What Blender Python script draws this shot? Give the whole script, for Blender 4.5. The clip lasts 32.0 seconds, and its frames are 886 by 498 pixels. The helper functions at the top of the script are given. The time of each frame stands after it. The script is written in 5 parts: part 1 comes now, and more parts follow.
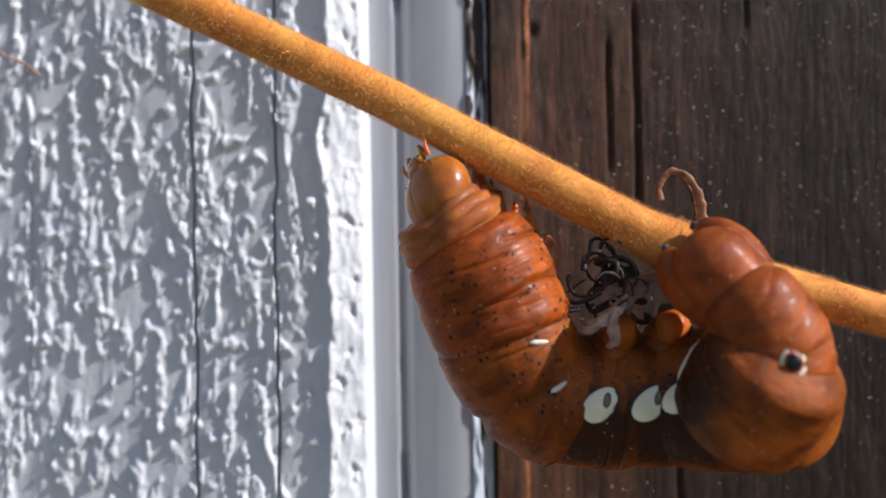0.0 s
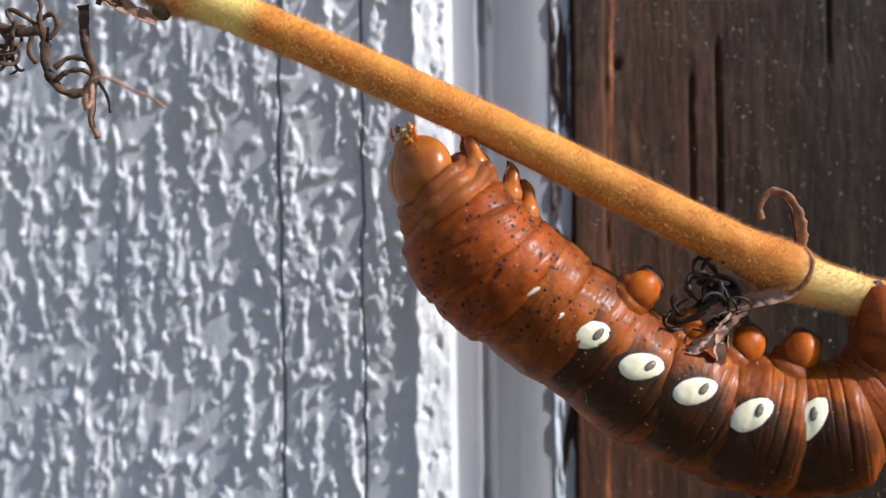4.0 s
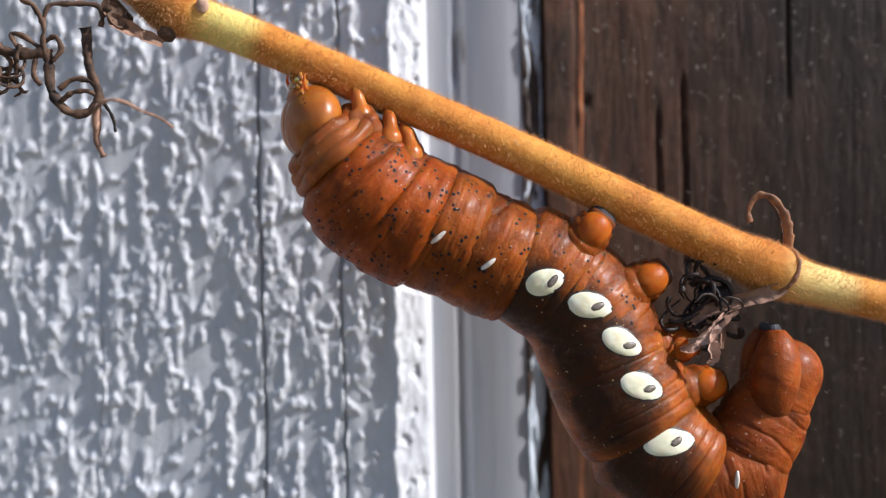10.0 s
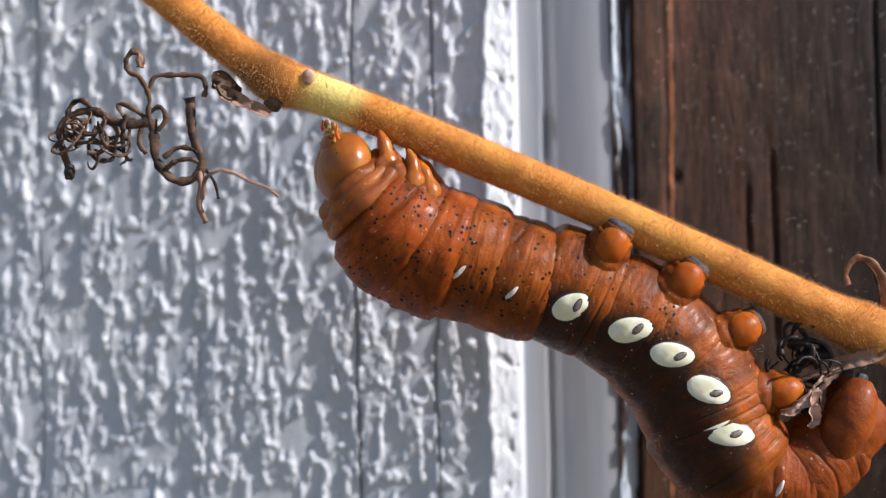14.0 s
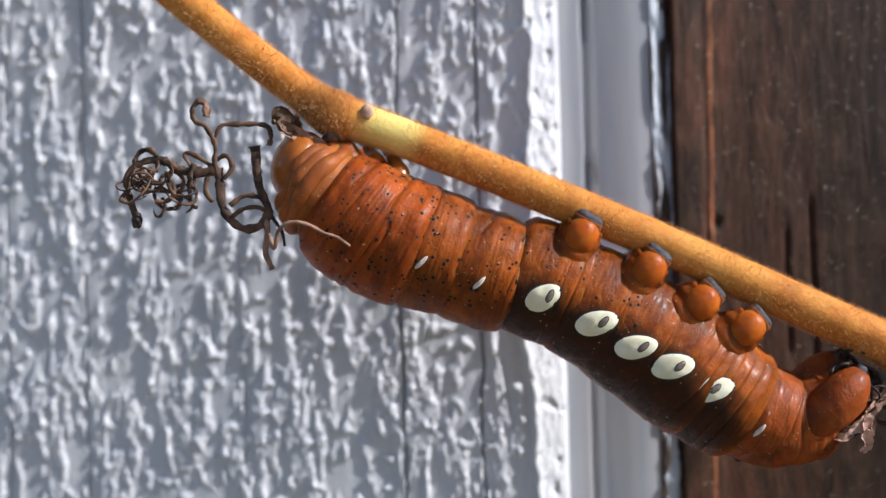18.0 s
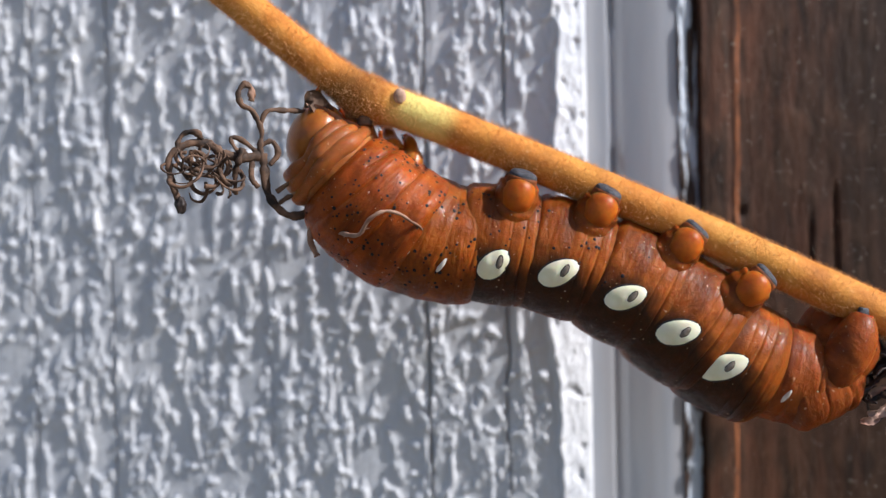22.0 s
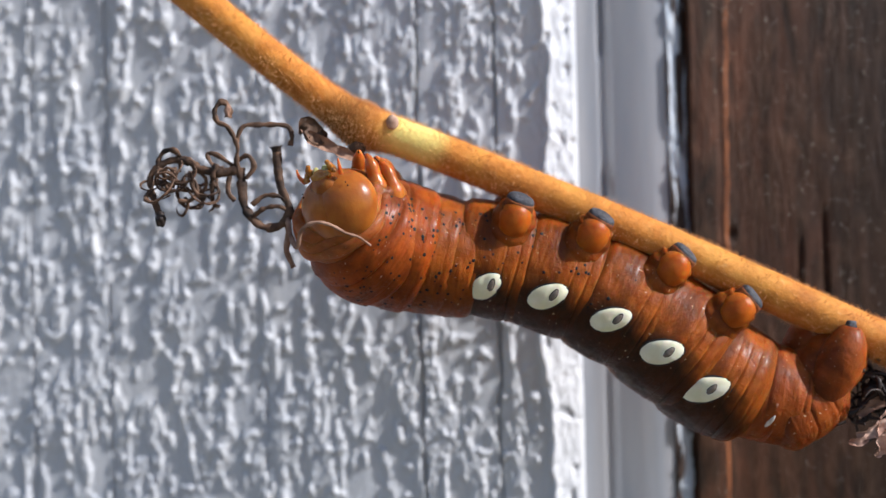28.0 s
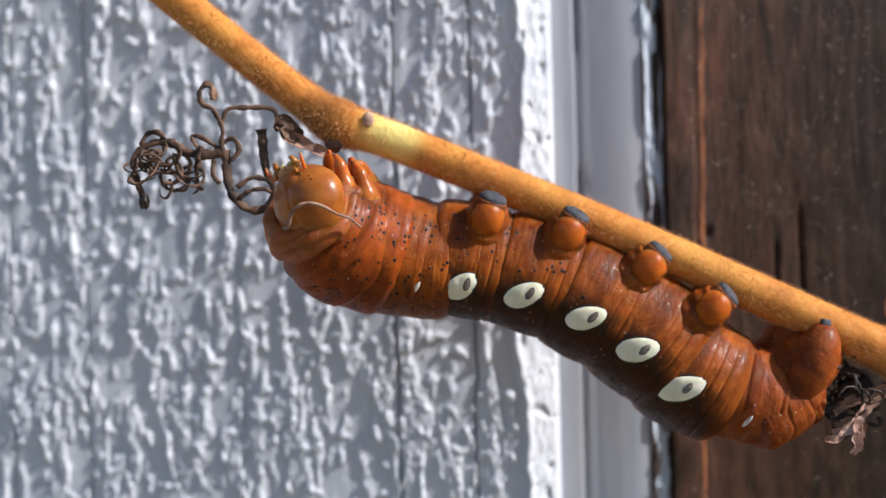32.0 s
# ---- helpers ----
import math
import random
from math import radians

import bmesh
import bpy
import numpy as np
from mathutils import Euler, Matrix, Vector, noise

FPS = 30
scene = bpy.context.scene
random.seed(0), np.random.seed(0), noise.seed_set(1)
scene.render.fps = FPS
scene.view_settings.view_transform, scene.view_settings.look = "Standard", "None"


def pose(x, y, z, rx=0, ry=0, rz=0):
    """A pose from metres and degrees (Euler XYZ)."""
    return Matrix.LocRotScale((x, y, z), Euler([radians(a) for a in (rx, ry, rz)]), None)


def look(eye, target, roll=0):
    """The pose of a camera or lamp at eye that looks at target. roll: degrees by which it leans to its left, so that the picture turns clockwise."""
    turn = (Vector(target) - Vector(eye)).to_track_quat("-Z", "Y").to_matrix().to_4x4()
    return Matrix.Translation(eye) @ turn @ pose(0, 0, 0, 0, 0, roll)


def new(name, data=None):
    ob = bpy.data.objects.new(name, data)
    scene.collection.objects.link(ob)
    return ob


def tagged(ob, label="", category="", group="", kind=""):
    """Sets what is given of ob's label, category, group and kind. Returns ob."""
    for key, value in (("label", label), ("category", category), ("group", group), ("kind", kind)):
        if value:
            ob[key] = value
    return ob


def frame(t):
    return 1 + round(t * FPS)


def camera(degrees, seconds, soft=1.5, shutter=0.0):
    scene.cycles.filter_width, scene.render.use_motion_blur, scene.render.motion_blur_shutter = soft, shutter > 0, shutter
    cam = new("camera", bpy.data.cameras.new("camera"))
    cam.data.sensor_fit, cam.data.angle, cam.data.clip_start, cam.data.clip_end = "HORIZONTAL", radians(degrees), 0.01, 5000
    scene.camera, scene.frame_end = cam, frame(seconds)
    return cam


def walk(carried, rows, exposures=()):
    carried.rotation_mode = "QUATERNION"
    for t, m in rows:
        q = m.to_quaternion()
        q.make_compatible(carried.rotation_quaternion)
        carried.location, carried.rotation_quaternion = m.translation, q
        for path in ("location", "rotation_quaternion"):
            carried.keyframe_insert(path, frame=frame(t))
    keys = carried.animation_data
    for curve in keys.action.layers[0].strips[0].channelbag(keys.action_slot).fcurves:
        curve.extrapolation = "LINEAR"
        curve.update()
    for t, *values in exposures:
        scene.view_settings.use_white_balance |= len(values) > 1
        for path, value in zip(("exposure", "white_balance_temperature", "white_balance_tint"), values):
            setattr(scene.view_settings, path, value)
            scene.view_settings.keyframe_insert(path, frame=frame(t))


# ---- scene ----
# ---------------------------------------------------------------- camera
cam = camera(45, 32.0, soft=1.3)
cam.data.dof.use_dof = True
cam.data.dof.focus_distance = 0.140
cam.data.dof.aperture_fstop = 12.0
walk(cam, [
    (0, look((0.0026, -0.1599, 1.1977), (0.0000, 0.0001, 1.2000), 0.01)),
    (0.5, look((0.0008, -0.1603, 1.1984), (0.0014, -0.0003, 1.1978), 0.03)),
    (1, look((-0.0010, -0.1607, 1.1994), (0.0005, -0.0007, 1.1975), -0.03)),
    (1.5, look((-0.0028, -0.1611, 1.2005), (0.0013, -0.0011, 1.2004), -0.05)),
    (2, look((-0.0045, -0.1614, 1.2018), (-0.0027, -0.0014, 1.2030), -0.08)),
    (2.5, look((-0.0061, -0.1616, 1.2032), (-0.0143, -0.0019, 1.1994), 0.24)),
    (4.5, look((-0.0112, -0.1629, 1.2088), (-0.0130, -0.0029, 1.2084), 0.22)),
    (5, look((-0.0120, -0.1637, 1.2100), (-0.0170, -0.0038, 1.2141), 0.30)),
    (5.5, look((-0.0126, -0.1644, 1.2110), (-0.0127, -0.0045, 1.2145), 0.24)),
    (6, look((-0.0128, -0.1650, 1.2117), (-0.0153, -0.0051, 1.2154), 0.17)),
    (6.5, look((-0.0128, -0.1655, 1.2121), (-0.0149, -0.0055, 1.2156), 0.27)),
    (7, look((-0.0125, -0.1658, 1.2122), (-0.0146, -0.0058, 1.2128), 0.44)),
    (7.5, look((-0.0121, -0.1661, 1.2122), (-0.0117, -0.0061, 1.2095), 0.26)),
    (8, look((-0.0119, -0.1663, 1.2122), (-0.0088, -0.0063, 1.2107), -0.02)),
    (8.5, look((-0.0117, -0.1664, 1.2121), (-0.0086, -0.0065, 1.2123), -0.05)),
    (9, look((-0.0118, -0.1667, 1.2123), (-0.0085, -0.0067, 1.2108), -0.12)),
    (9.5, look((-0.0121, -0.1669, 1.2125), (-0.0104, -0.0070, 1.2102), 0.06)),
    (10, look((-0.0127, -0.1672, 1.2130), (-0.0096, -0.0073, 1.2102), -0.14)),
    (10.5, look((-0.0135, -0.1675, 1.2136), (-0.0121, -0.0075, 1.2119), -0.18)),
    (11, look((-0.0145, -0.1677, 1.2144), (-0.0120, -0.0077, 1.2119), -0.20)),
    (11.5, look((-0.0158, -0.1679, 1.2153), (-0.0156, -0.0079, 1.2150), -0.20)),
    (12, look((-0.0171, -0.1682, 1.2163), (-0.0185, -0.0082, 1.2176), -0.14)),
    (12.5, look((-0.0185, -0.1685, 1.2172), (-0.0180, -0.0085, 1.2187), -0.19)),
    (13, look((-0.0197, -0.1689, 1.2179), (-0.0211, -0.0089, 1.2197), -0.17)),
    (13.5, look((-0.0210, -0.1693, 1.2187), (-0.0233, -0.0093, 1.2212), -0.11)),
    (15.5, look((-0.0255, -0.1706, 1.2213), (-0.0255, -0.0106, 1.2211), -0.23)),
    (16, look((-0.0266, -0.1710, 1.2220), (-0.0273, -0.0111, 1.2196), -0.13)),
    (16.5, look((-0.0277, -0.1714, 1.2229), (-0.0277, -0.0115, 1.2190), -0.07)),
    (17, look((-0.0289, -0.1718, 1.2238), (-0.0256, -0.0118, 1.2213), -0.39)),
    (17.5, look((-0.0301, -0.1720, 1.2248), (-0.0272, -0.0121, 1.2233), -0.43)),
    (18, look((-0.0313, -0.1722, 1.2258), (-0.0316, -0.0123, 1.2291), -0.36)),
    (18.5, look((-0.0324, -0.1723, 1.2268), (-0.0358, -0.0124, 1.2317), -0.11)),
    (19, look((-0.0334, -0.1724, 1.2275), (-0.0365, -0.0125, 1.2336), -0.11)),
    (19.5, look((-0.0343, -0.1724, 1.2281), (-0.0369, -0.0124, 1.2294), -0.09)),
    (20, look((-0.0350, -0.1724, 1.2286), (-0.0356, -0.0124, 1.2252), -0.17)),
    (20.5, look((-0.0356, -0.1724, 1.2290), (-0.0354, -0.0124, 1.2283), -0.22)),
    (21, look((-0.0360, -0.1725, 1.2293), (-0.0365, -0.0125, 1.2307), -0.18)),
    (21.5, look((-0.0364, -0.1727, 1.2296), (-0.0364, -0.0127, 1.2285), -0.18)),
    (22, look((-0.0366, -0.1729, 1.2298), (-0.0360, -0.0129, 1.2277), -0.15)),
    (22.5, look((-0.0368, -0.1731, 1.2301), (-0.0377, -0.0131, 1.2293), -0.11)),
    (23, look((-0.0368, -0.1733, 1.2303), (-0.0382, -0.0133, 1.2335), -0.20)),
    (23.5, look((-0.0368, -0.1734, 1.2305), (-0.0385, -0.0134, 1.2317), -0.12)),
    (24, look((-0.0367, -0.1736, 1.2307), (-0.0368, -0.0136, 1.2308), -0.25)),
    (24.5, look((-0.0365, -0.1739, 1.2307), (-0.0358, -0.0139, 1.2301), -0.27)),
    (25, look((-0.0362, -0.1742, 1.2307), (-0.0362, -0.0142, 1.2313), -0.17)),
    (25.5, look((-0.0359, -0.1744, 1.2307), (-0.0360, -0.0144, 1.2309), -0.26)),
    (27.5, look((-0.0346, -0.1751, 1.2302), (-0.0354, -0.0151, 1.2305), -0.27)),
    (28, look((-0.0342, -0.1751, 1.2301), (-0.0347, -0.0151, 1.2312), -0.26)),
    (28.5, look((-0.0337, -0.1752, 1.2299), (-0.0337, -0.0152, 1.2303), -0.26)),
    (29, look((-0.0332, -0.1752, 1.2296), (-0.0339, -0.0152, 1.2297), -0.33)),
    (29.5, look((-0.0326, -0.1752, 1.2294), (-0.0333, -0.0152, 1.2297), -0.25)),
    (30, look((-0.0320, -0.1752, 1.2293), (-0.0319, -0.0153, 1.2268), -0.26)),
    (30.5, look((-0.0313, -0.1753, 1.2292), (-0.0303, -0.0153, 1.2278), -0.35)),
    (31, look((-0.0307, -0.1753, 1.2292), (-0.0303, -0.0153, 1.2293), -0.40)),
    (31.5, look((-0.0300, -0.1753, 1.2294), (-0.0294, -0.0153, 1.2297), -0.43)),
    (32, look((-0.0295, -0.1753, 1.2297), (-0.0306, -0.0153, 1.2309), -0.28)),
], exposures=[(0, 0.42, 5980, 14), (32, 0.42, 5980, 14)])

# ---------------------------------------------------------------- light
SUN = Vector((0.75, -0.26, 0.60)).normalized()
world = bpy.data.worlds.new("sky")
scene.world = world
world.use_nodes = True
wn = world.node_tree.nodes
sky = wn.new("ShaderNodeTexSky")
sky.sky_type = "NISHITA"
sky.sun_disc = False
sky.sun_elevation = math.asin(SUN.z)
sky.sun_rotation = math.atan2(SUN.x, SUN.y)
world.node_tree.links.new(sky.outputs[0], wn["Background"].inputs[0])
wn["Background"].inputs[1].default_value = 0.085
lamp = bpy.data.lights.new("sun", "SUN")
lamp.energy, lamp.angle, lamp.color = 4.8, radians(0.5), (1.0, 0.95, 0.88)
sun = new("sun", lamp)
sun.matrix_world = look(SUN * 3 + Vector((0, 0, 1.2)), (0, 0, 1.2))


# ---------------------------------------------------------------- materials
def material(name, rough=0.6, spec=0.4):
    m = bpy.data.materials.new(name)
    m.use_nodes = True
    b = m.node_tree.nodes["Principled BSDF"]
    b.inputs["Roughness"].default_value = rough
    b.inputs["Specular IOR Level"].default_value = spec
    return m, m.node_tree, b


def node(nt, kind, **values):
    n = nt.nodes.new("ShaderNode" + kind)
    for key, value in values.items():
        n.inputs[key.replace("_", " ")].default_value = value
    return n


def coords(nt, scale=(1, 1, 1), out="Object"):
    tc = nt.nodes.new("ShaderNodeTexCoord")
    mp = nt.nodes.new("ShaderNodeMapping")
    mp.inputs["Scale"].default_value = scale
    nt.links.new(tc.outputs[out], mp.inputs["Vector"])
    return mp.outputs[0]


def noise_tex(nt, vec, scale, detail=4.0, rough=0.55, dist=0.0):
    n = node(nt, "TexNoise", Scale=scale, Detail=detail, Roughness=rough, Distortion=dist)
    nt.links.new(vec, n.inputs["Vector"])
    return n.outputs["Fac"]


def ramp(nt, fac, stops, smooth=False):
    r = nt.nodes.new("ShaderNodeValToRGB")
    if smooth:
        r.color_ramp.interpolation = "EASE"
    el = r.color_ramp.elements
    while len(el) < len(stops):
        el.new(0.5)
    for e, (p, c) in zip(el, stops):
        e.position = p
        e.color = (*c, 1) if len(c) == 3 else c
    nt.links.new(fac, r.inputs[0])
    return r.outputs[0]


def mix(nt, fac, a, b, kind="MIX"):
    n = nt.nodes.new("ShaderNodeMix")
    n.data_type, n.blend_type = "RGBA", kind
    for socket, value in ((n.inputs[0], fac), (n.inputs[6], a), (n.inputs[7], b)):
        if isinstance(value, (int, float)):
            socket.default_value = value
        elif isinstance(value, tuple):
            socket.default_value = (*value, 1)
        else:
            nt.links.new(value, socket)
    return n.outputs[2]


def bump(nt, b, height, strength, distance):
    n = node(nt, "Bump", Strength=strength, Distance=distance)
    nt.links.new(height, n.inputs["Height"])
    nt.links.new(n.outputs[0], b.inputs["Normal"])


def white_paint():
    m, nt, b = material("white_paint", 0.5, 0.45)
    v = coords(nt)
    big = noise_tex(nt, v, 60, 3)
    base = ramp(nt, big, [(0.3, (0.54, 0.56, 0.59)), (0.6, (0.64, 0.65, 0.66))])
    fine = noise_tex(nt, coords(nt, (1, 1, 0.35)), 900, 4)
    base = mix(nt, ramp(nt, fine, [(0.62, (0, 0, 0)), (0.8, (0.22, 0.22, 0.22))]), base, (0.42, 0.40, 0.37))
    stain = noise_tex(nt, coords(nt, (1, 1, 0.5)), 140, 2)
    base = mix(nt, ramp(nt, stain, [(0.64, (0, 0, 0)), (0.76, (0.5, 0.5, 0.5))]), base, (0.50, 0.52, 0.56))
    nt.links.new(base, b.inputs["Base Color"])
    bump(nt, b, noise_tex(nt, coords(nt, (1, 1, 0.6)), 1500, 7, 0.75), 0.5, 0.0003)
    return m


def trim_paint():
    m, nt, b = material("grey_trim_paint", 0.42, 0.4)
    v = coords(nt, (1, 1, 0.12))
    base = ramp(nt, noise_tex(nt, v, 260, 4), [(0.3, (0.34, 0.36, 0.39)), (0.62, (0.42, 0.42, 0.43))])
    dirt = noise_tex(nt, coords(nt, (1, 1, 0.16)), 230, 5, 0.6)
    base = mix(nt, ramp(nt, dirt, [(0.69, (0, 0, 0)), (0.73, (0.85, 0.85, 0.85))]), base, (0.14, 0.10, 0.085))
    nt.links.new(base, b.inputs["Base Color"])
    bump(nt, b, noise_tex(nt, v, 700, 4), 0.12, 0.0002)
    return m


def chipped():
    m, nt, b = material("chipped_paint_on_wood", 0.6, 0.3)
    f = noise_tex(nt, coords(nt, (1, 1, 0.14)), 420, 3, 0.55, 0.4)
    col = ramp(nt, f, [(0.46, (0.040, 0.024, 0.017)), (0.50, (0.50, 0.55, 0.60))])
    nt.links.new(col, b.inputs["Base Color"])
    bump(nt, b, f, 0.6, 0.0004)
    return m


def brown_wood():
    m, nt, b = material("dark_stained_wood", 0.62, 0.18)
    grain = noise_tex(nt, coords(nt, (1, 1, 0.10)), 420, 7, 0.68, 1.6)
    col = ramp(nt, grain, [(0.28, (0.0146, 0.0079, 0.0039)), (0.5, (0.0314, 0.0168, 0.0087)), (0.72, (0.0562, 0.0298, 0.0151))])
    blotch = noise_tex(nt, coords(nt, (1, 1, 0.6)), 85, 7, 0.66, 1.2)
    col = mix(nt, ramp(nt, blotch, [(0.36, (0.85, 0.85, 0.85)), (0.58, (0, 0, 0))]), col, (0.0118, 0.0067, 0.0041))
    worn = noise_tex(nt, coords(nt, (1, 1, 0.55)), 190, 7, 0.75, 0.5)
    col = mix(nt, ramp(nt, worn, [(0.50, (0, 0, 0)), (0.66, (0.85, 0.85, 0.85))]), col, (0.0702, 0.0393, 0.0214))
    grit = noise_tex(nt, coords(nt), 2200, 3, 0.6)
    col = mix(nt, ramp(nt, grit, [(0.66, (0, 0, 0)), (0.73, (0.6, 0.6, 0.6))]), col, (0.26, 0.19, 0.13))
    sep = nt.nodes.new("ShaderNodeSeparateXYZ")
    nt.links.new(coords(nt), sep.inputs[0])
    red = ramp(nt, noise_tex(nt, coords(nt, (1, 1, 0.14)), 300, 6, 0.7, 1.0), [(0.38, (0, 0, 0)), (0.70, (0.8, 0.8, 0.8))])
    rng = nt.nodes.new("ShaderNodeMapRange")
    rng.inputs[1].default_value, rng.inputs[2].default_value = 0.046, 0.013
    nt.links.new(sep.outputs[0], rng.inputs[0])
    amount = nt.nodes.new("ShaderNodeMath")
    amount.operation = "MULTIPLY"
    nt.links.new(red, amount.inputs[0])
    nt.links.new(rng.outputs[0], amount.inputs[1])
    col = mix(nt, amount.outputs[0], col, (0.1404, 0.0551, 0.0281))
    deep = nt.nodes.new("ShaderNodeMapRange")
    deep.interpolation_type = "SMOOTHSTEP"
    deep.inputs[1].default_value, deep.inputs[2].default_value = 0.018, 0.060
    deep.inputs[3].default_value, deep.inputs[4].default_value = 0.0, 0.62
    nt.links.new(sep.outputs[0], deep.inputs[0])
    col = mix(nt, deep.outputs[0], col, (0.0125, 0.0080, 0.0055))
    # a thin orange-red split line runs up beside the edge
    shift = nt.nodes.new("ShaderNodeMath")
    shift.operation = "MULTIPLY_ADD"
    nt.links.new(noise_tex(nt, coords(nt, (0, 0, 1)), 90, 4), shift.inputs[0])
    shift.inputs[1].default_value = 0.0022
    nt.links.new(sep.outputs[0], shift.inputs[2])
    line = nt.nodes.new("ShaderNodeMath")
    line.operation = "COMPARE"
    nt.links.new(shift.outputs[0], line.inputs[0])
    line.inputs[1].default_value, line.inputs[2].default_value = 0.0140, 0.00030
    ragged = mix(nt, 1.0, line.outputs[0], ramp(nt, worn, [(0.38, (0.15, 0.15, 0.15)), (0.58, (0.9, 0.9, 0.9))]), "MULTIPLY")
    col = mix(nt, ragged, col, (0.36, 0.125, 0.045))
    nt.links.new(col, b.inputs["Base Color"])
    both = nt.nodes.new("ShaderNodeMath")
    both.operation = "ADD"
    nt.links.new(grain, both.inputs[0])
    nt.links.new(worn, both.inputs[1])
    bump(nt, b, both.outputs[0], 0.9, 0.0005)
    return m


def twig_bark():
    m, nt, b = material("twig_bark", 0.7, 0.25)
    v = coords(nt)
    n1 = noise_tex(nt, v, 260, 5, 0.6)
    col = ramp(nt, n1, [(0.30, (0.38, 0.125, 0.018)), (0.52, (0.60, 0.225, 0.034)), (0.75, (0.70, 0.32, 0.072))])
    warm = noise_tex(nt, v, 75, 4, 0.6, 0.5)
    col = mix(nt, ramp(nt, warm, [(0.46, (0, 0, 0)), (0.66, (0.35, 0.35, 0.35))]), col, (0.67, 0.37, 0.062))
    spots = noise_tex(nt, v, 900, 2)
    col = mix(nt, ramp(nt, spots, [(0.64, (0, 0, 0)), (0.74, (0.4, 0.4, 0.4))]), col, (0.68, 0.42, 0.17))
    # pale young growth just past each node, brown before it
    for centre, size, tint, top in (((0.0030, 0, -0.0030), 0.0064, (0.80, 0.67, 0.20), 0.95),
                                    ((-0.0060, 0, 0.0002), 0.0062, (0.20, 0.085, 0.016), 0.8),
                                    ((0.0805, 0, -0.0385), 0.0075, (0.76, 0.60, 0.22), 0.85)):
        d = nt.nodes.new("ShaderNodeVectorMath")
        d.operation = "DISTANCE"
        nt.links.new(coords(nt), d.inputs[0])
        d.inputs[1].default_value = centre
        mask = nt.nodes.new("ShaderNodeMapRange")
        mask.interpolation_type = "SMOOTHSTEP"
        mask.inputs[1].default_value, mask.inputs[2].default_value = size, size * 0.45
        mask.inputs[3].default_value, mask.inputs[4].default_value = 0, top
        nt.links.new(d.outputs["Value"], mask.inputs[0])
        col = mix(nt, mask.outputs[0], col, tint)
    nt.links.new(col, b.inputs["Base Color"])
    bump(nt, b, noise_tex(nt, v, 1800, 5, 0.7), 0.5, 0.00025)
    return m


def plain(name, dark, light, scale=500, rough=0.6, spec=0.4, sss=0.0, relief=0.3, sss_scale=0.001, clear=0.0):
    m, nt, b = material(name, rough, spec)
    f = noise_tex(nt, coords(nt), scale, 4)
    nt.links.new(ramp(nt, f, [(0.32, dark), (0.68, light)]), b.inputs["Base Color"])
    b.inputs["Subsurface Weight"].default_value = sss
    b.inputs["Subsurface Radius"].default_value = (1.0, 0.35, 0.12)
    b.inputs["Subsurface Scale"].default_value = sss_scale
    b.inputs["Coat Weight"].default_value = clear
    bump(nt, b, noise_tex(nt, coords(nt), scale * 3, 4), relief, 0.0002)
    return m


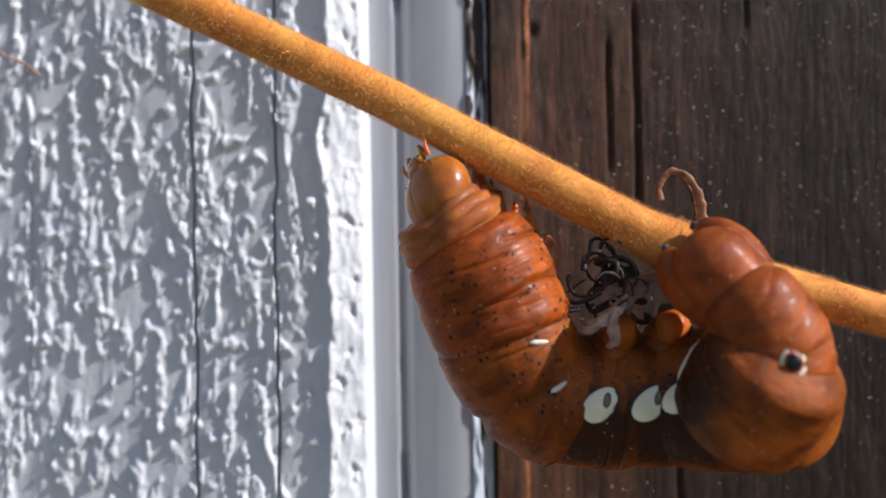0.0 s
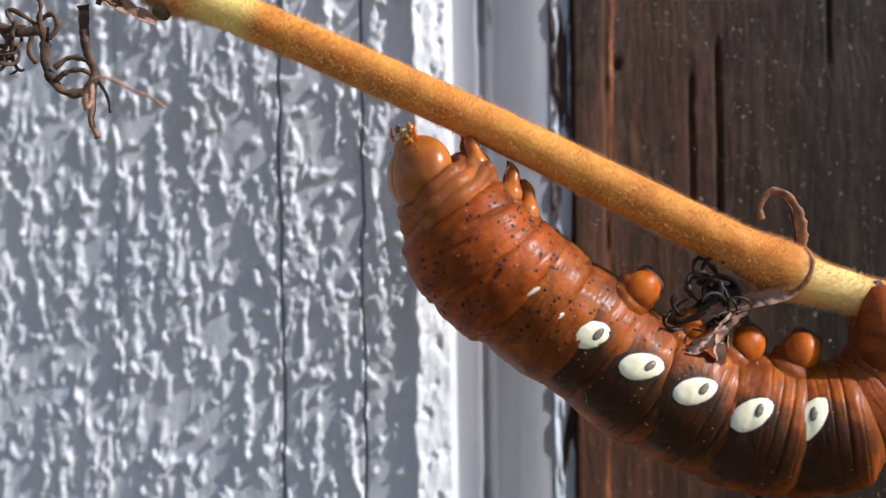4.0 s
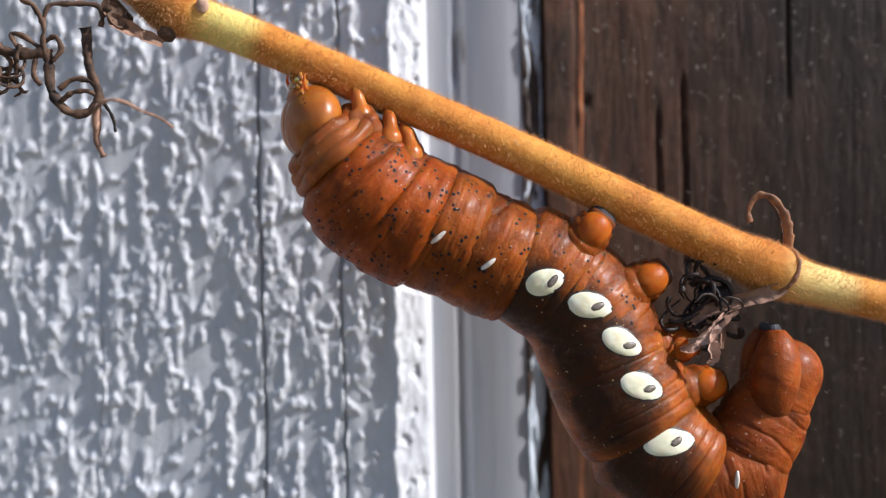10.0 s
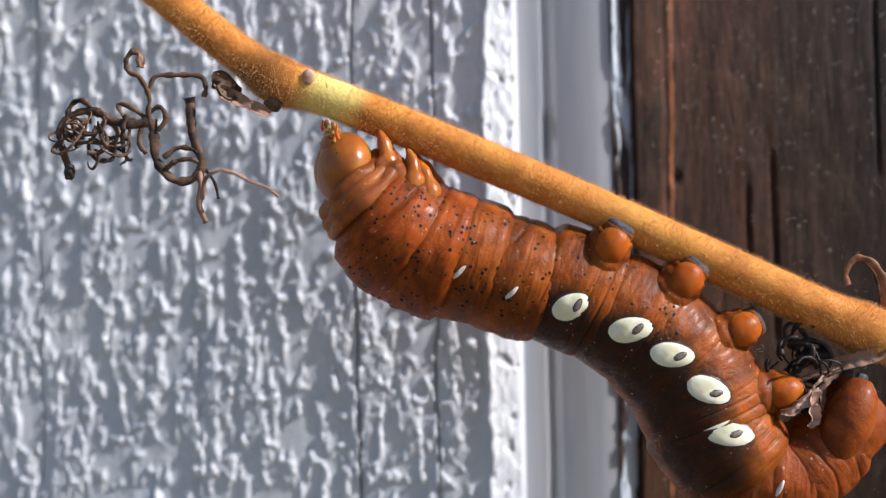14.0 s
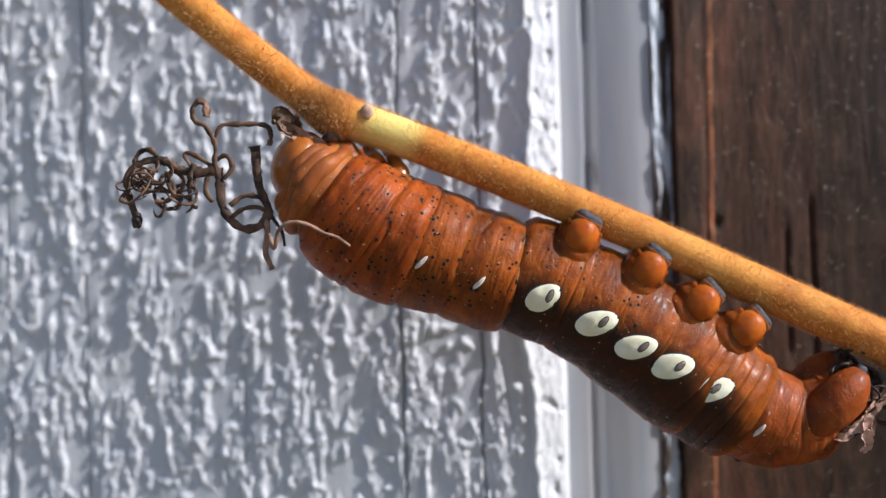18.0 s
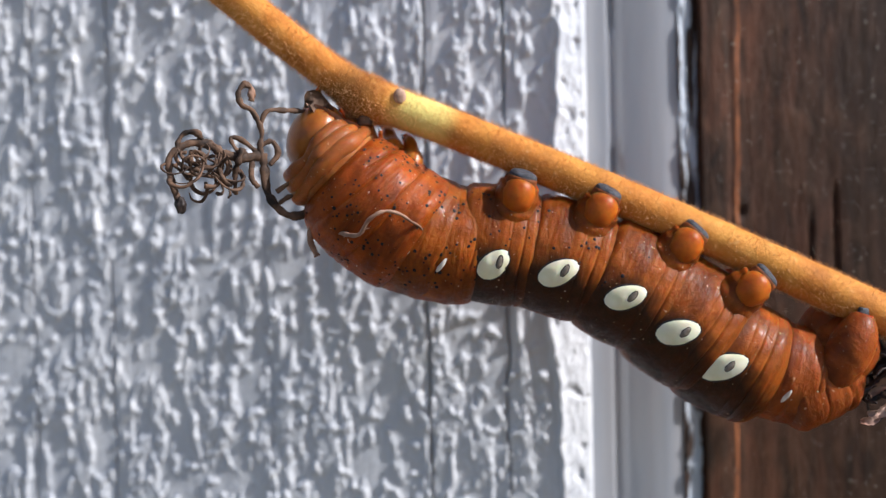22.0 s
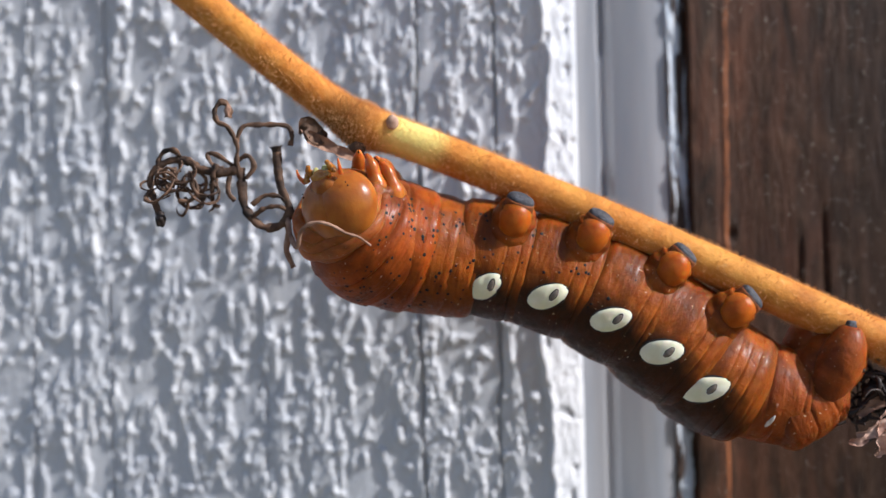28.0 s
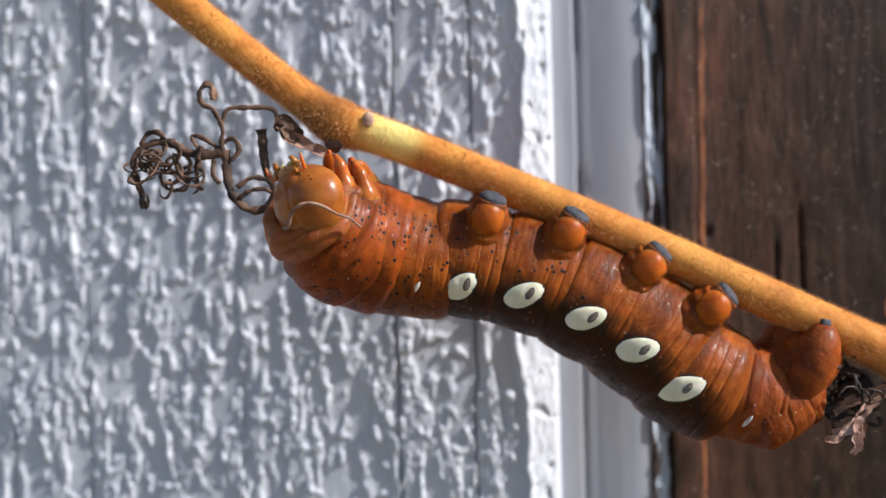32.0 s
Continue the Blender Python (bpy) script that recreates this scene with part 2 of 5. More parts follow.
def skin(name, base, light, dark, dark_amount, eye=0.0):
    """Moist caterpillar skin: fine ring creases along x, mottled, with dark pigment round the eyespot."""
    m, nt, b = material(name, 0.45, 0.13)
    v = coords(nt)
    f = noise_tex(nt, coords(nt, (1.0, 0.5, 0.5)), 330, 5, 0.62, 0.6)
    patch = noise_tex(nt, coords(nt, (1.0, 0.6, 0.6)), 120, 3, 0.5, 0.3)
    both = mix(nt, 0.5, f, patch)
    col = ramp(nt, both, [(0.36, base), (0.64, light)])
    streak = noise_tex(nt, coords(nt, (1, 0.10, 0.10)), 1100, 4, 0.6, 0.3)
    col = mix(nt, ramp(nt, streak, [(0.58, (0, 0, 0)), (0.74, (0.2, 0.2, 0.2))]), col, tuple(min(1, c * 1.3) for c in light))
    col = mix(nt, ramp(nt, streak, [(0.30, (0.10, 0.10, 0.10)), (0.46, (0, 0, 0))]), col, tuple(c * 0.45 for c in base))
    if eye:
        # pigment: a pool round the eyespot, running out ragged towards the back
        d = nt.nodes.new("ShaderNodeVectorMath")
        d.operation = "DISTANCE"
        warp = nt.nodes.new("ShaderNodeVectorMath")
        warp.operation = "MULTIPLY_ADD"
        wob = node(nt, "TexNoise", Scale=300.0, Detail=3.0)
        nt.links.new(v, wob.inputs["Vector"])
        nt.links.new(wob.outputs["Color"], warp.inputs[0])
        warp.inputs[1].default_value = (0.0030, 0.0030, 0.0030)
        nt.links.new(coords(nt, (0.66, 0.55, 0.78)), warp.inputs[2])
        nt.links.new(warp.outputs[0], d.inputs[0])
        d.inputs[1].default_value = (0.0009, -0.0026, -0.0010)
        mask = nt.nodes.new("ShaderNodeMapRange")
        mask.interpolation_type = "SMOOTHSTEP"
        mask.inputs[1].default_value, mask.inputs[2].default_value = eye, eye * 0.50
        mask.inputs[3].default_value, mask.inputs[4].default_value = 0, dark_amount
        nt.links.new(d.outputs["Value"], mask.inputs[0])
        col = mix(nt, mask.outputs[0], col, dark)
    # shade of the creases between rings, painted as streaky darkening at both ends
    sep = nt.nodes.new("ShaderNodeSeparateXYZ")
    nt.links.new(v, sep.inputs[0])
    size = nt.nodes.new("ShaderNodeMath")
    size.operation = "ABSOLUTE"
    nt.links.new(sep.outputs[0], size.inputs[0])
    crease_shade = nt.nodes.new("ShaderNodeMapRange")
    crease_shade.interpolation_type = "SMOOTHSTEP"
    crease_shade.inputs[1].default_value, crease_shade.inputs[2].default_value = 0.0030, 0.0052
    crease_shade.inputs[3].default_value, crease_shade.inputs[4].default_value = 0, 0.45
    nt.links.new(size.outputs[0], crease_shade.inputs[0])
    lines = mix(nt, 1.0, crease_shade.outputs[0], ramp(nt, streak, [(0.40, (0.7, 0.7, 0.7)), (0.62, (0.2, 0.2, 0.2))]), "MULTIPLY")
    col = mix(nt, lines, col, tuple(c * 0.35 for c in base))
    blot = noise_tex(nt, coords(nt), 520, 6, 0.75, 0.4)
    col = mix(nt, ramp(nt, blot, [(0.36, (0.42, 0.42, 0.42)), (0.58, (0, 0, 0))]), col, tuple(c * 0.55 for c in base))
    cloud = noise_tex(nt, coords(nt, (1.0, 0.7, 0.7)), 210, 4, 0.6, 0.8)
    col = mix(nt, ramp(nt, cloud, [(0.34, (0.55, 0.55, 0.55)), (0.52, (0, 0, 0))]), col, tuple(c * 0.42 for c in base))
    pale = noise_tex(nt, v, 1700, 2)
    col = mix(nt, ramp(nt, pale, [(0.695, (0, 0, 0)), (0.74, (0.8, 0.8, 0.8))]), col, (0.62, 0.42, 0.26))
    nt.links.new(col, b.inputs["Base Color"])
    b.inputs["Subsurface Weight"].default_value = 0.75
    b.inputs["Subsurface Radius"].default_value = (1.0, 0.30, 0.08)
    b.inputs["Subsurface Scale"].default_value = 0.0016
    gloss = ramp(nt, blot, [(0.35, (0.30, 0.30, 0.30)), (0.65, (0.58, 0.58, 0.58))])
    nt.links.new(gloss, b.inputs["Roughness"])
    both = nt.nodes.new("ShaderNodeMath")
    both.operation = "MULTIPLY_ADD"
    nt.links.new(streak, both.inputs[0])
    both.inputs[1].default_value = 0.30
    nt.links.new(noise_tex(nt, coords(nt, (1, 0.75, 0.75)), 900, 6, 0.68, 0.6), both.inputs[2])
    bump(nt, b, both.outputs[0], 0.55, 0.0004)
    b.inputs["Coat Weight"].default_value, b.inputs["Coat Roughness"].default_value = 0.07, 0.25
    return m


M_WHITE, M_TRIM, M_CHIP, M_BROWN, M_TWIG = white_paint(), trim_paint(), chipped(), brown_wood(), twig_bark()
M_FUZZ = plain("pale_fuzz", (0.70, 0.34, 0.12), (0.88, 0.56, 0.28), 300, 0.8, 0.1, 0.0, 0.0)
M_DRY = plain("dry_tendril", (0.014, 0.008, 0.005), (0.18, 0.098, 0.055), 520, 0.75, relief=0.7)
M_CURL = plain("brown_tendril", (0.10, 0.040, 0.018), (0.34, 0.155, 0.07), 420, 0.6, relief=0.7)
M_BRACT = plain("dry_bract", (0.12, 0.058, 0.036), (0.42, 0.25, 0.165), 420, 0.8)
M_HUSK = plain("pale_husk", (0.26, 0.12, 0.075), (0.62, 0.42, 0.32), 420, 0.8)
M_SCAR = plain("grey_pink_scar", (0.30, 0.17, 0.11), (0.52, 0.34, 0.24), 900, 0.8)
M_BLACK = plain("withered_black", (0.010, 0.007, 0.006), (0.035, 0.022, 0.016), 500, 0.55)
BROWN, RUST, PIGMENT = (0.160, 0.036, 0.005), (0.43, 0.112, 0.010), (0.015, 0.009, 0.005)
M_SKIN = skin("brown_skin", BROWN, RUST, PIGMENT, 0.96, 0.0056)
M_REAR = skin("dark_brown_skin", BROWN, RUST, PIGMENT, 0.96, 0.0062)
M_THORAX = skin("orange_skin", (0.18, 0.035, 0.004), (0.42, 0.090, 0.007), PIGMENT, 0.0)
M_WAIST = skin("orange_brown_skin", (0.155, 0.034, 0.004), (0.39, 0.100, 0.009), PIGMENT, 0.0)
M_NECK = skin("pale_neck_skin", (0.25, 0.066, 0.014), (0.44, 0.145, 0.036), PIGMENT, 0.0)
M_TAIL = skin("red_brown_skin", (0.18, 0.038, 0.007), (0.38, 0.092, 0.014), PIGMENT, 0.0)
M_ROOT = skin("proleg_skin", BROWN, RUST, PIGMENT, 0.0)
M_HEAD = plain("amber_head", (0.26, 0.072, 0.008), (0.44, 0.150, 0.018), 300, 0.30, 0.3, 0.6, 0.35, 0.0018, 0.2)
M_LEG = plain("amber_leg", (0.30, 0.085, 0.010), (0.50, 0.17, 0.024), 500, 0.28, 0.3, 0.9, 0.4, 0.0020, 0.15)
M_PROLEG = plain("orange_proleg", (0.28, 0.062, 0.005), (0.48, 0.130, 0.010), 420, 0.40, 0.18, 0.9, 0.4, 0.0024)
M_PAD = plain("slate_foot_pad", (0.022, 0.022, 0.026), (0.085, 0.088, 0.10), 1800, 0.6, 0.3, relief=0.8)
M_CUFF = plain("grey_brown_cuff", (0.10, 0.034, 0.012), (0.22, 0.070, 0.022), 900, 0.6, 0.1, 0.4, 0.5)
M_EYE = plain("cream_eyespot", (0.74, 0.69, 0.45), (0.88, 0.84, 0.64), 340, 0.45, 0.25, 0.2, 0.25)
M_SLIT = plain("grey_spiracle", (0.10, 0.075, 0.055), (0.26, 0.22, 0.18), 900, 0.4)
M_RIM = plain("dark_rim", (0.012, 0.008, 0.006), (0.03, 0.016, 0.01), 900, 0.4)
M_DOT = plain("black_dot", (0.006, 0.005, 0.005), (0.015, 0.012, 0.012), 900, 0.6, 0.2)
M_BAR = plain("pale_spiracle_bar", (0.55, 0.48, 0.40), (0.75, 0.70, 0.62), 800, 0.3)
M_MOUTH = plain("yellow_mouthparts", (0.26, 0.082, 0.008), (0.46, 0.22, 0.030), 900, 0.16, 0.5, 0.2, 0.2, 0.001, 0.5)
M_JAW = plain("pale_jaw", (0.36, 0.33, 0.10), (0.60, 0.56, 0.24), 900, 0.2, 0.5, 0.3, 0.2)
M_BUTTON = plain("glossy_black_button", (0.004, 0.004, 0.005), (0.010, 0.010, 0.012), 900, 0.12)
M_RED = plain("rust_ring", (0.20, 0.025, 0.006), (0.30, 0.05, 0.012), 900, 0.3)
M_DUST = plain("pale_dust", (0.55, 0.50, 0.40), (0.80, 0.76, 0.66), 600, 0.8)
M_EARTH = plain("earth", (0.09, 0.075, 0.05), (0.20, 0.17, 0.12), 6, 0.9)


# ---------------------------------------------------------------- mesh helpers
def surface(name, verts, faces, mat, parent=None, label="", smooth=True):
    me = bpy.data.meshes.new(name)
    me.from_pydata(verts, [], faces)
    me.materials.append(mat)
    if smooth:
        me.polygons.foreach_set("use_smooth", [True] * len(me.polygons))
    me.update()
    ob = new(name, me)
    if parent is not None:
        ob.parent = parent
    if label:
        ob["label"] = label
    return ob


def spline(points, per=8):
    """Smooth curve through the points."""
    p = [Vector(q) for q in points]
    p = [p[0] * 2 - p[1]] + p + [p[-1] * 2 - p[-2]]
    out = []
    for i in range(1, len(p) - 2):
        for k in range(per):
            t = k / per
            a, b, c, d = p[i - 1:i + 3]
            out.append(0.5 * (2 * b + (c - a) * t + (2 * a - 5 * b + 4 * c - d) * t * t + (3 * b - 3 * c + d - a) * t ** 3))
    return out + [p[-2].copy()]


def tube_data(points, radius, sides=10, flat=1.0, lumps=0.0):
    """A closed tube along points; radius is a number or a function of 0..1; flat squashes it across."""
    n = len(points)
    verts, faces = [], []
    tangent = (points[1] - points[0]).normalized()
    side = tangent.cross(Vector((0.3, 1, 0.2))).normalized()
    for i, p in enumerate(points):
        t = (points[min(n - 1, i + 1)] - points[max(0, i - 1)]).normalized()
        side = (side - t * side.dot(t)).normalized()
        up = t.cross(side)
        r = radius(i / (n - 1)) if callable(radius) else radius
        r *= 1 + lumps * (noise.noise(p * 1100) + 0.6 * noise.noise(p * 2600))
        for j in range(sides):
            a = 2 * math.pi * j / sides
            verts.append(p + side * (math.cos(a) * r) + up * (math.sin(a) * r * flat))
    for i in range(n - 1):
        for j in range(sides):
            k = (j + 1) % sides
            faces.append((i * sides + j, i * sides + k, (i + 1) * sides + k, (i + 1) * sides + j))
    for end, base in ((0, 0), (1, (n - 1) * sides)):
        verts.append(points[-1 if end else 0].copy())
        c = len(verts) - 1
        for j in range(sides):
            k = (j + 1) % sides
            faces.append((c, base + j, base + k) if end else (c, base + k, base + j))
    return verts, faces


def tube(name, points, radius, mat, parent=None, label="", sides=10, per=8, flat=1.0):
    dry = mat in (M_DRY, M_BRACT, M_BLACK, M_CURL)
    v, f = tube_data(spline([tuple(c * 0.001 for c in q) for q in points], per), radius, sides, 0.72 if dry and flat == 1.0 else flat, 0.45 if dry else 0.0)
    return surface(name, v, f, mat, parent, label)


def joined(pieces):
    verts, faces = [], []
    for v, f in pieces:
        o = len(verts)
        verts += [tuple(c) for c in v]
        faces += [tuple(i + o for i in q) for q in f]
    return verts, faces


def empty(name, label, category, group=""):
    return tagged(new(name), label, category, group)


# ---------------------------------------------------------------- wall
TABLE = np.random.RandomState(7).rand(256, 256)


def value_noise(x, z, seed):
    """Smooth gradient noise, about 0.5."""
    x, z = x + seed * 17.31, z + seed * 9.77
    xi, zi = np.floor(x).astype(int), np.floor(z).astype(int)
    fx, fz = x - xi, z - zi
    ux, uz = fx ** 3 * (fx * (fx * 6 - 15) + 10), fz ** 3 * (fz * (fz * 6 - 15) + 10)

    def slope(i, k):
        a = TABLE[(xi + i) % 256, (zi + k) % 256] * 2 * math.pi
        return np.cos(a) * (fx - i) + np.sin(a) * (fz - k)
    low = slope(0, 0) * (1 - ux) + slope(1, 0) * ux
    high = slope(0, 1) * (1 - ux) + slope(1, 1) * ux
    return 0.5 + 0.75 * (low * (1 - uz) + high * uz)


def layers(x, z, seed, n=4):
    total, amp, norm = 0, 1.0, 0
    for i in range(n):
        total = total + amp * value_noise(x * 2 ** i, z * 2 ** i, seed + i)
        norm += amp
        amp *= 0.5
    return total / norm


def ease(a, b, x):
    t = np.clip((x - a) / (b - a), 0, 1)
    return t * t * (3 - 2 * t)


def lean(z):
    """The boards stand a touch out of plumb."""
    return -0.018 * (z - 1.2)


def spread(lo, a, b, hi, step, far=0.03):
    return np.concatenate([np.arange(lo, a - far * 0.2, far), np.arange(a, b, step), np.arange(b, hi + far * 0.5, far)])


def board(name, xs, zs, front, back, mat, label):
    """A board with a worked front face (y from front(x, z)) and a plain back."""
    X, Z = np.meshgrid(xs, zs, indexing="ij")
    Y = front(X, Z)
    nx, nz = X.shape
    X2 = X + lean(Z)
    verts = np.stack([X2, Y, Z], -1).reshape(-1, 3)
    idx = np.arange(nx * nz).reshape(nx, nz)
    quads = np.stack([idx[:-1, :-1], idx[1:, :-1], idx[1:, 1:], idx[:-1, 1:]], -1).reshape(-1, 4)
    ring = np.concatenate([idx[:, 0], idx[-1, 1:], idx[-2::-1, -1], idx[0, -2:0:-1]])
    rim = verts[ring].copy()
    rim[:, 1] = back
    n0 = len(verts)
    m = len(ring)
    k = np.arange(m)
    sides = np.stack([ring, n0 + k, n0 + (k + 1) % m, np.roll(ring, -1)], -1)
    corners = [n0, n0 + nx - 1, n0 + nx + nz - 2, n0 + 2 * nx + nz - 3]
    ob = surface(name, np.concatenate([verts, rim]).tolist(), quads.tolist() + sides.tolist() + [corners[::-1]], mat)
    return tagged(ob, label, "wall", kind="structure")


def paint_relief(x, z):
    """Thick paint over weathered grain: runs, flakes and pits, with long upright splits."""
    wob = 0.0011 * (layers(x * 210, z * 90, 31, 3) - 0.5) * 2
    wide = layers((x + wob) / 0.0085, (z + 0.5 * wob) / 0.026, 3, 4)
    runs = layers((x + wob) / 0.0034, (z - wob) / 0.0125, 11, 3)
    slim = layers((x - 0.6 * wob) / 0.0018, z / 0.0090, 13, 3)
    raised = np.maximum(np.maximum(ease(0.510, 0.575, wide) * ease(0.34, 0.56, slim + 0.30 * (wide - 0.5)), 0.9 * ease(0.595, 0.690, runs)), 0.6 * ease(0.64, 0.74, slim))
    small = layers(x / 0.0011, z / 0.0017, 19, 3)
    tiny = layers(x / 0.0006, z / 0.0008, 23, 2)
    y = -0.00050 * raised - (0.00080 * (small - 0.5) + 0.00034 * (tiny - 0.5)) * (0.12 + raised) - 0.00030 * (layers(x / 0.004, z / 0.02, 29, 2) - 0.5)
    beads = value_noise(x / 0.0019, z / 0.0024, 41)
    rows = 0.5 + 0.5 * np.cos(z / 0.0145 * 2 * math.pi + 3 * value_noise(x / 0.02, z * 0, 43))
    y = y - 0.00052 * ease(0.70, 0.86, beads + 0.13 * rows ** 6)
    for cx, amp, wide in CRACKS:
        off = cx + 0.0007 * (layers(z * 90 + cx * 1000, z * 0, 51, 3) - 0.5) * 2
        y = y + amp * 0.0024 * np.exp(-((x - off) / wide) ** 2) * ease(0.30, 0.5, value_noise(z / 0.016, z * 0 + cx * 900, 61) + 0.22 * amp)
        y = y - 0.00012 * np.exp(-((x - off - 0.0016) / 0.0012) ** 2)
    return y


EDGE = -0.01115


def white_front(X, Z):
    y = paint_relief(X, Z)
    inner = -0.0180 + 0.0030 * (layers(Z / 0.017, Z * 0, 71, 4) - 0.5) * 2
    on = ease(0, 0.0007, X - inner)
    y = y * (1 - 0.75 * ease(inner - 0.0045, inner - 0.0030, X) * ease(0.40, 0.60, value_noise(Z / 0.03, Z * 0, 73)))
    roll = -0.00045 * np.exp(-((X - inner - 0.0009) / 0.0007) ** 2)
    lip = -0.0007 * on + 0.0022 * ease(inner, EDGE + 0.002, X) + roll
    pits = 0.00055 * ease(0.58, 0.72, layers(X / 0.0021, Z / 0.0034, 77, 3))
    flat = (layers(X / 0.0013, Z / 0.0026, 79, 3) - 0.5) * 0.0006
    y = y * (1 - on) + (lip + pits + flat) * on
    return y + 0.0036 * ease(EDGE - 0.0009, EDGE + 0.0001, X) + 0.16 * np.clip(-0.0180 - X, 0, 0.16)


CRACKS = ((-0.0381, 1.0, 0.00017), (-0.0252, 0.8, 0.00017), (-0.0927, 0.45, 0.00015), (-0.0650, 0.2, 0.00013), (-0.1070, 0.4, 0.00015))
XS = np.concatenate([spread(-0.75, -0.140, EDGE, EDGE, 0.00031)[:-1], [EDGE]])
XS = np.unique(np.round(np.concatenate([XS] + [np.arange(c - 0.0011, c + 0.0011, 0.00009) for c, _, _ in CRACKS]), 6))
ZS = spread(0.0, 1.142, 1.288, 2.4, 0.00034)
board("wall_1", XS, ZS, white_front, 0.042, M_WHITE, "thickly painted white weathered wooden board wall, peeling and cracked")


def trim_front(X, Z):
    u = (X + 0.0117) / 0.0155
    y = 0.0068 - 0.0026 * ease(0.0, 0.9, u) + 0.0010 * np.exp(-((u - 0.36) / 0.05) ** 2)
    slot = np.exp(-((u - 0.33 - 0.02 * (layers(Z / 0.02, Z * 0, 91, 2) - 0.5)) / 0.03) ** 2) * ease(0.56, 0.68, value_noise(Z / 0.011, Z * 0 + 3, 93))
    return y + 0.0012 * slot + 0.00005 * (layers(X / 0.0012, Z / 0.02, 95, 3) - 0.5)


board("trim_1", np.arange(-0.0117, 0.00391, 0.00026), spread(0.0, 1.142, 1.288, 2.4, 0.0009), trim_front, 0.030, M_TRIM, "smooth grey-white painted corner trim strip in a recess")


def chip_front(X, Z):
    u = (X - 0.0039) / 0.0036
    edge = layers(X / 0.0012, Z / 0.006, 101, 3)
    return 0.0040 + 0.0012 * u - 0.0004 * ease(0.48, 0.56, edge)


board("trim_2", np.arange(0.00395, 0.00745, 0.00025), spread(0.0, 1.142, 1.288, 2.4, 0.0005), chip_front, 0.030, M_CHIP, "dark wood edge with chipped blue-white paint")


def brown_front(X, Z):
    g = layers(X / 0.0012, Z / 0.03, 111, 4)
    w = layers(X / 0.006, Z / 0.05, 115, 3)
    y = 0.0046 - 0.00012 * (g - 0.5) - 0.00030 * (w - 0.5) - 0.00026 * (layers(X / 0.0024, Z / 0.007, 117, 3) - 0.5) - 0.0011 * ease(0.016, 0.009, X)
    for cx, z0, z1, deep in ((0.0258, 1.213, 1.231, 1.0), (0.0300, 1.208, 1.2365, 1.2), (0.0127, 1.20, 1.28, 0.5), (0.0355, 1.150, 1.175, 0.8), (0.047, 1.235, 1.262, 0.7)):
        off = cx + 0.0006 * (layers(Z / 0.012, Z * 0 + cx * 700, 121, 2) - 0.5)
        inside = ease(z0 - 0.003, z0 + 0.001, Z) * (1 - ease(z1 - 0.001, z1 + 0.003, Z))
        y = y + deep * 0.0010 * np.exp(-((X - off) / 0.00028) ** 2) * inside
    d = np.hypot(X - 0.0142, (Z - 1.2336) * 0.8)
    y = y + 0.0010 * np.exp(-(d / 0.0007) ** 2) - 0.00012 * np.exp(-((d - 0.0014) / 0.0006) ** 2)
    return y


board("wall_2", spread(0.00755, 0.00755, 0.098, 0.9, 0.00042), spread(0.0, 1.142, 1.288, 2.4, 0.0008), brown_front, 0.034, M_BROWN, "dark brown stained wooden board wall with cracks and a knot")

rnd = random.Random(5)
octa = [(1, 0, 0), (-1, 0, 0), (0, 1, 0), (0, -1, 0), (0, 0, 1), (0, 0, -1)]
octf = [(0, 2, 4), (2, 1, 4), (1, 3, 4), (3, 0, 4), (2, 0, 5), (1, 2, 5), (3, 1, 5), (0, 3, 5)]


def crumbs(count, place, smallest, largest):
    pieces = []
    for i in range(count):
        c, flat = place(i)
        r = smallest * (largest / smallest) ** (rnd.random() ** 2)
        pieces.append(([Vector(c) + Vector((q[0] * r, q[1] * r * flat, q[2] * r * rnd.uniform(0.7, 1.6))) for q in octa], octf))
    return joined(pieces)


def speck_place(i):
    x, z = rnd.uniform(0.010, 0.085), 1.15 + 0.135 * rnd.random() ** 0.7
    y = float(brown_front(np.array([[x]]), np.array([[z]]))[0, 0])
    return (x + lean(z), y - 0.00003, z), 0.5


tagged(surface("dust_specks", *crumbs(3400, speck_place, 0.00003, 0.00012), M_DUST), "pale dust specks stuck on the dark brown board", "dust", kind="stuff")
ground = surface("ground", [(-40, -40, 0), (40, -40, 0), (40, 40, 0), (-40, 40, 0)], [(0, 1, 2, 3)], M_EARTH)
tagged(ground, "bare earth at the foot of the wall", "ground", kind="structure")


# ---------------------------------------------------------------- twig
twig = empty("twig", "hairy orange-brown vine twig with two swollen nodes", "twig")
LINE = spline([(-0.075, 0.002, 0.060), (-0.045, 0.001, 0.0342), (-0.0262, 0, 0.0178), (-0.0162, 0, 0.0092), (-0.0085, 0, 0.0029), (-0.0040, 0, -0.0003),
               (0.0008, 0, -0.0019), (0.0117, 0, -0.0065), (0.0221, 0, -0.0111), (0.037, 0, -0.0178), (0.0517, 0, -0.0250), (0.0664, 0, -0.0322),
               (0.0745, 0, -0.0361), (0.0796, 0, -0.0381), (0.0939, 0, -0.0419), (0.125, 0, -0.050)], 10)


def swell(p):
    r = 0.00262 + 0.00028 * ease(0.03, 0.07, p.x) if p.x > -0.002 else 0.00250
    r += 0.00075 * math.exp(-((p.x + 0.0042) / 0.0026) ** 2) + 0.0007 * math.exp(-((p.x - 0.0742) / 0.0030) ** 2)
    r -= 0.00035 * ease(0.076, 0.085, p.x)
    return r


v, f = tube_data(LINE, lambda s: swell(LINE[min(len(LINE) - 1, round(s * (len(LINE) - 1)))]), 28)
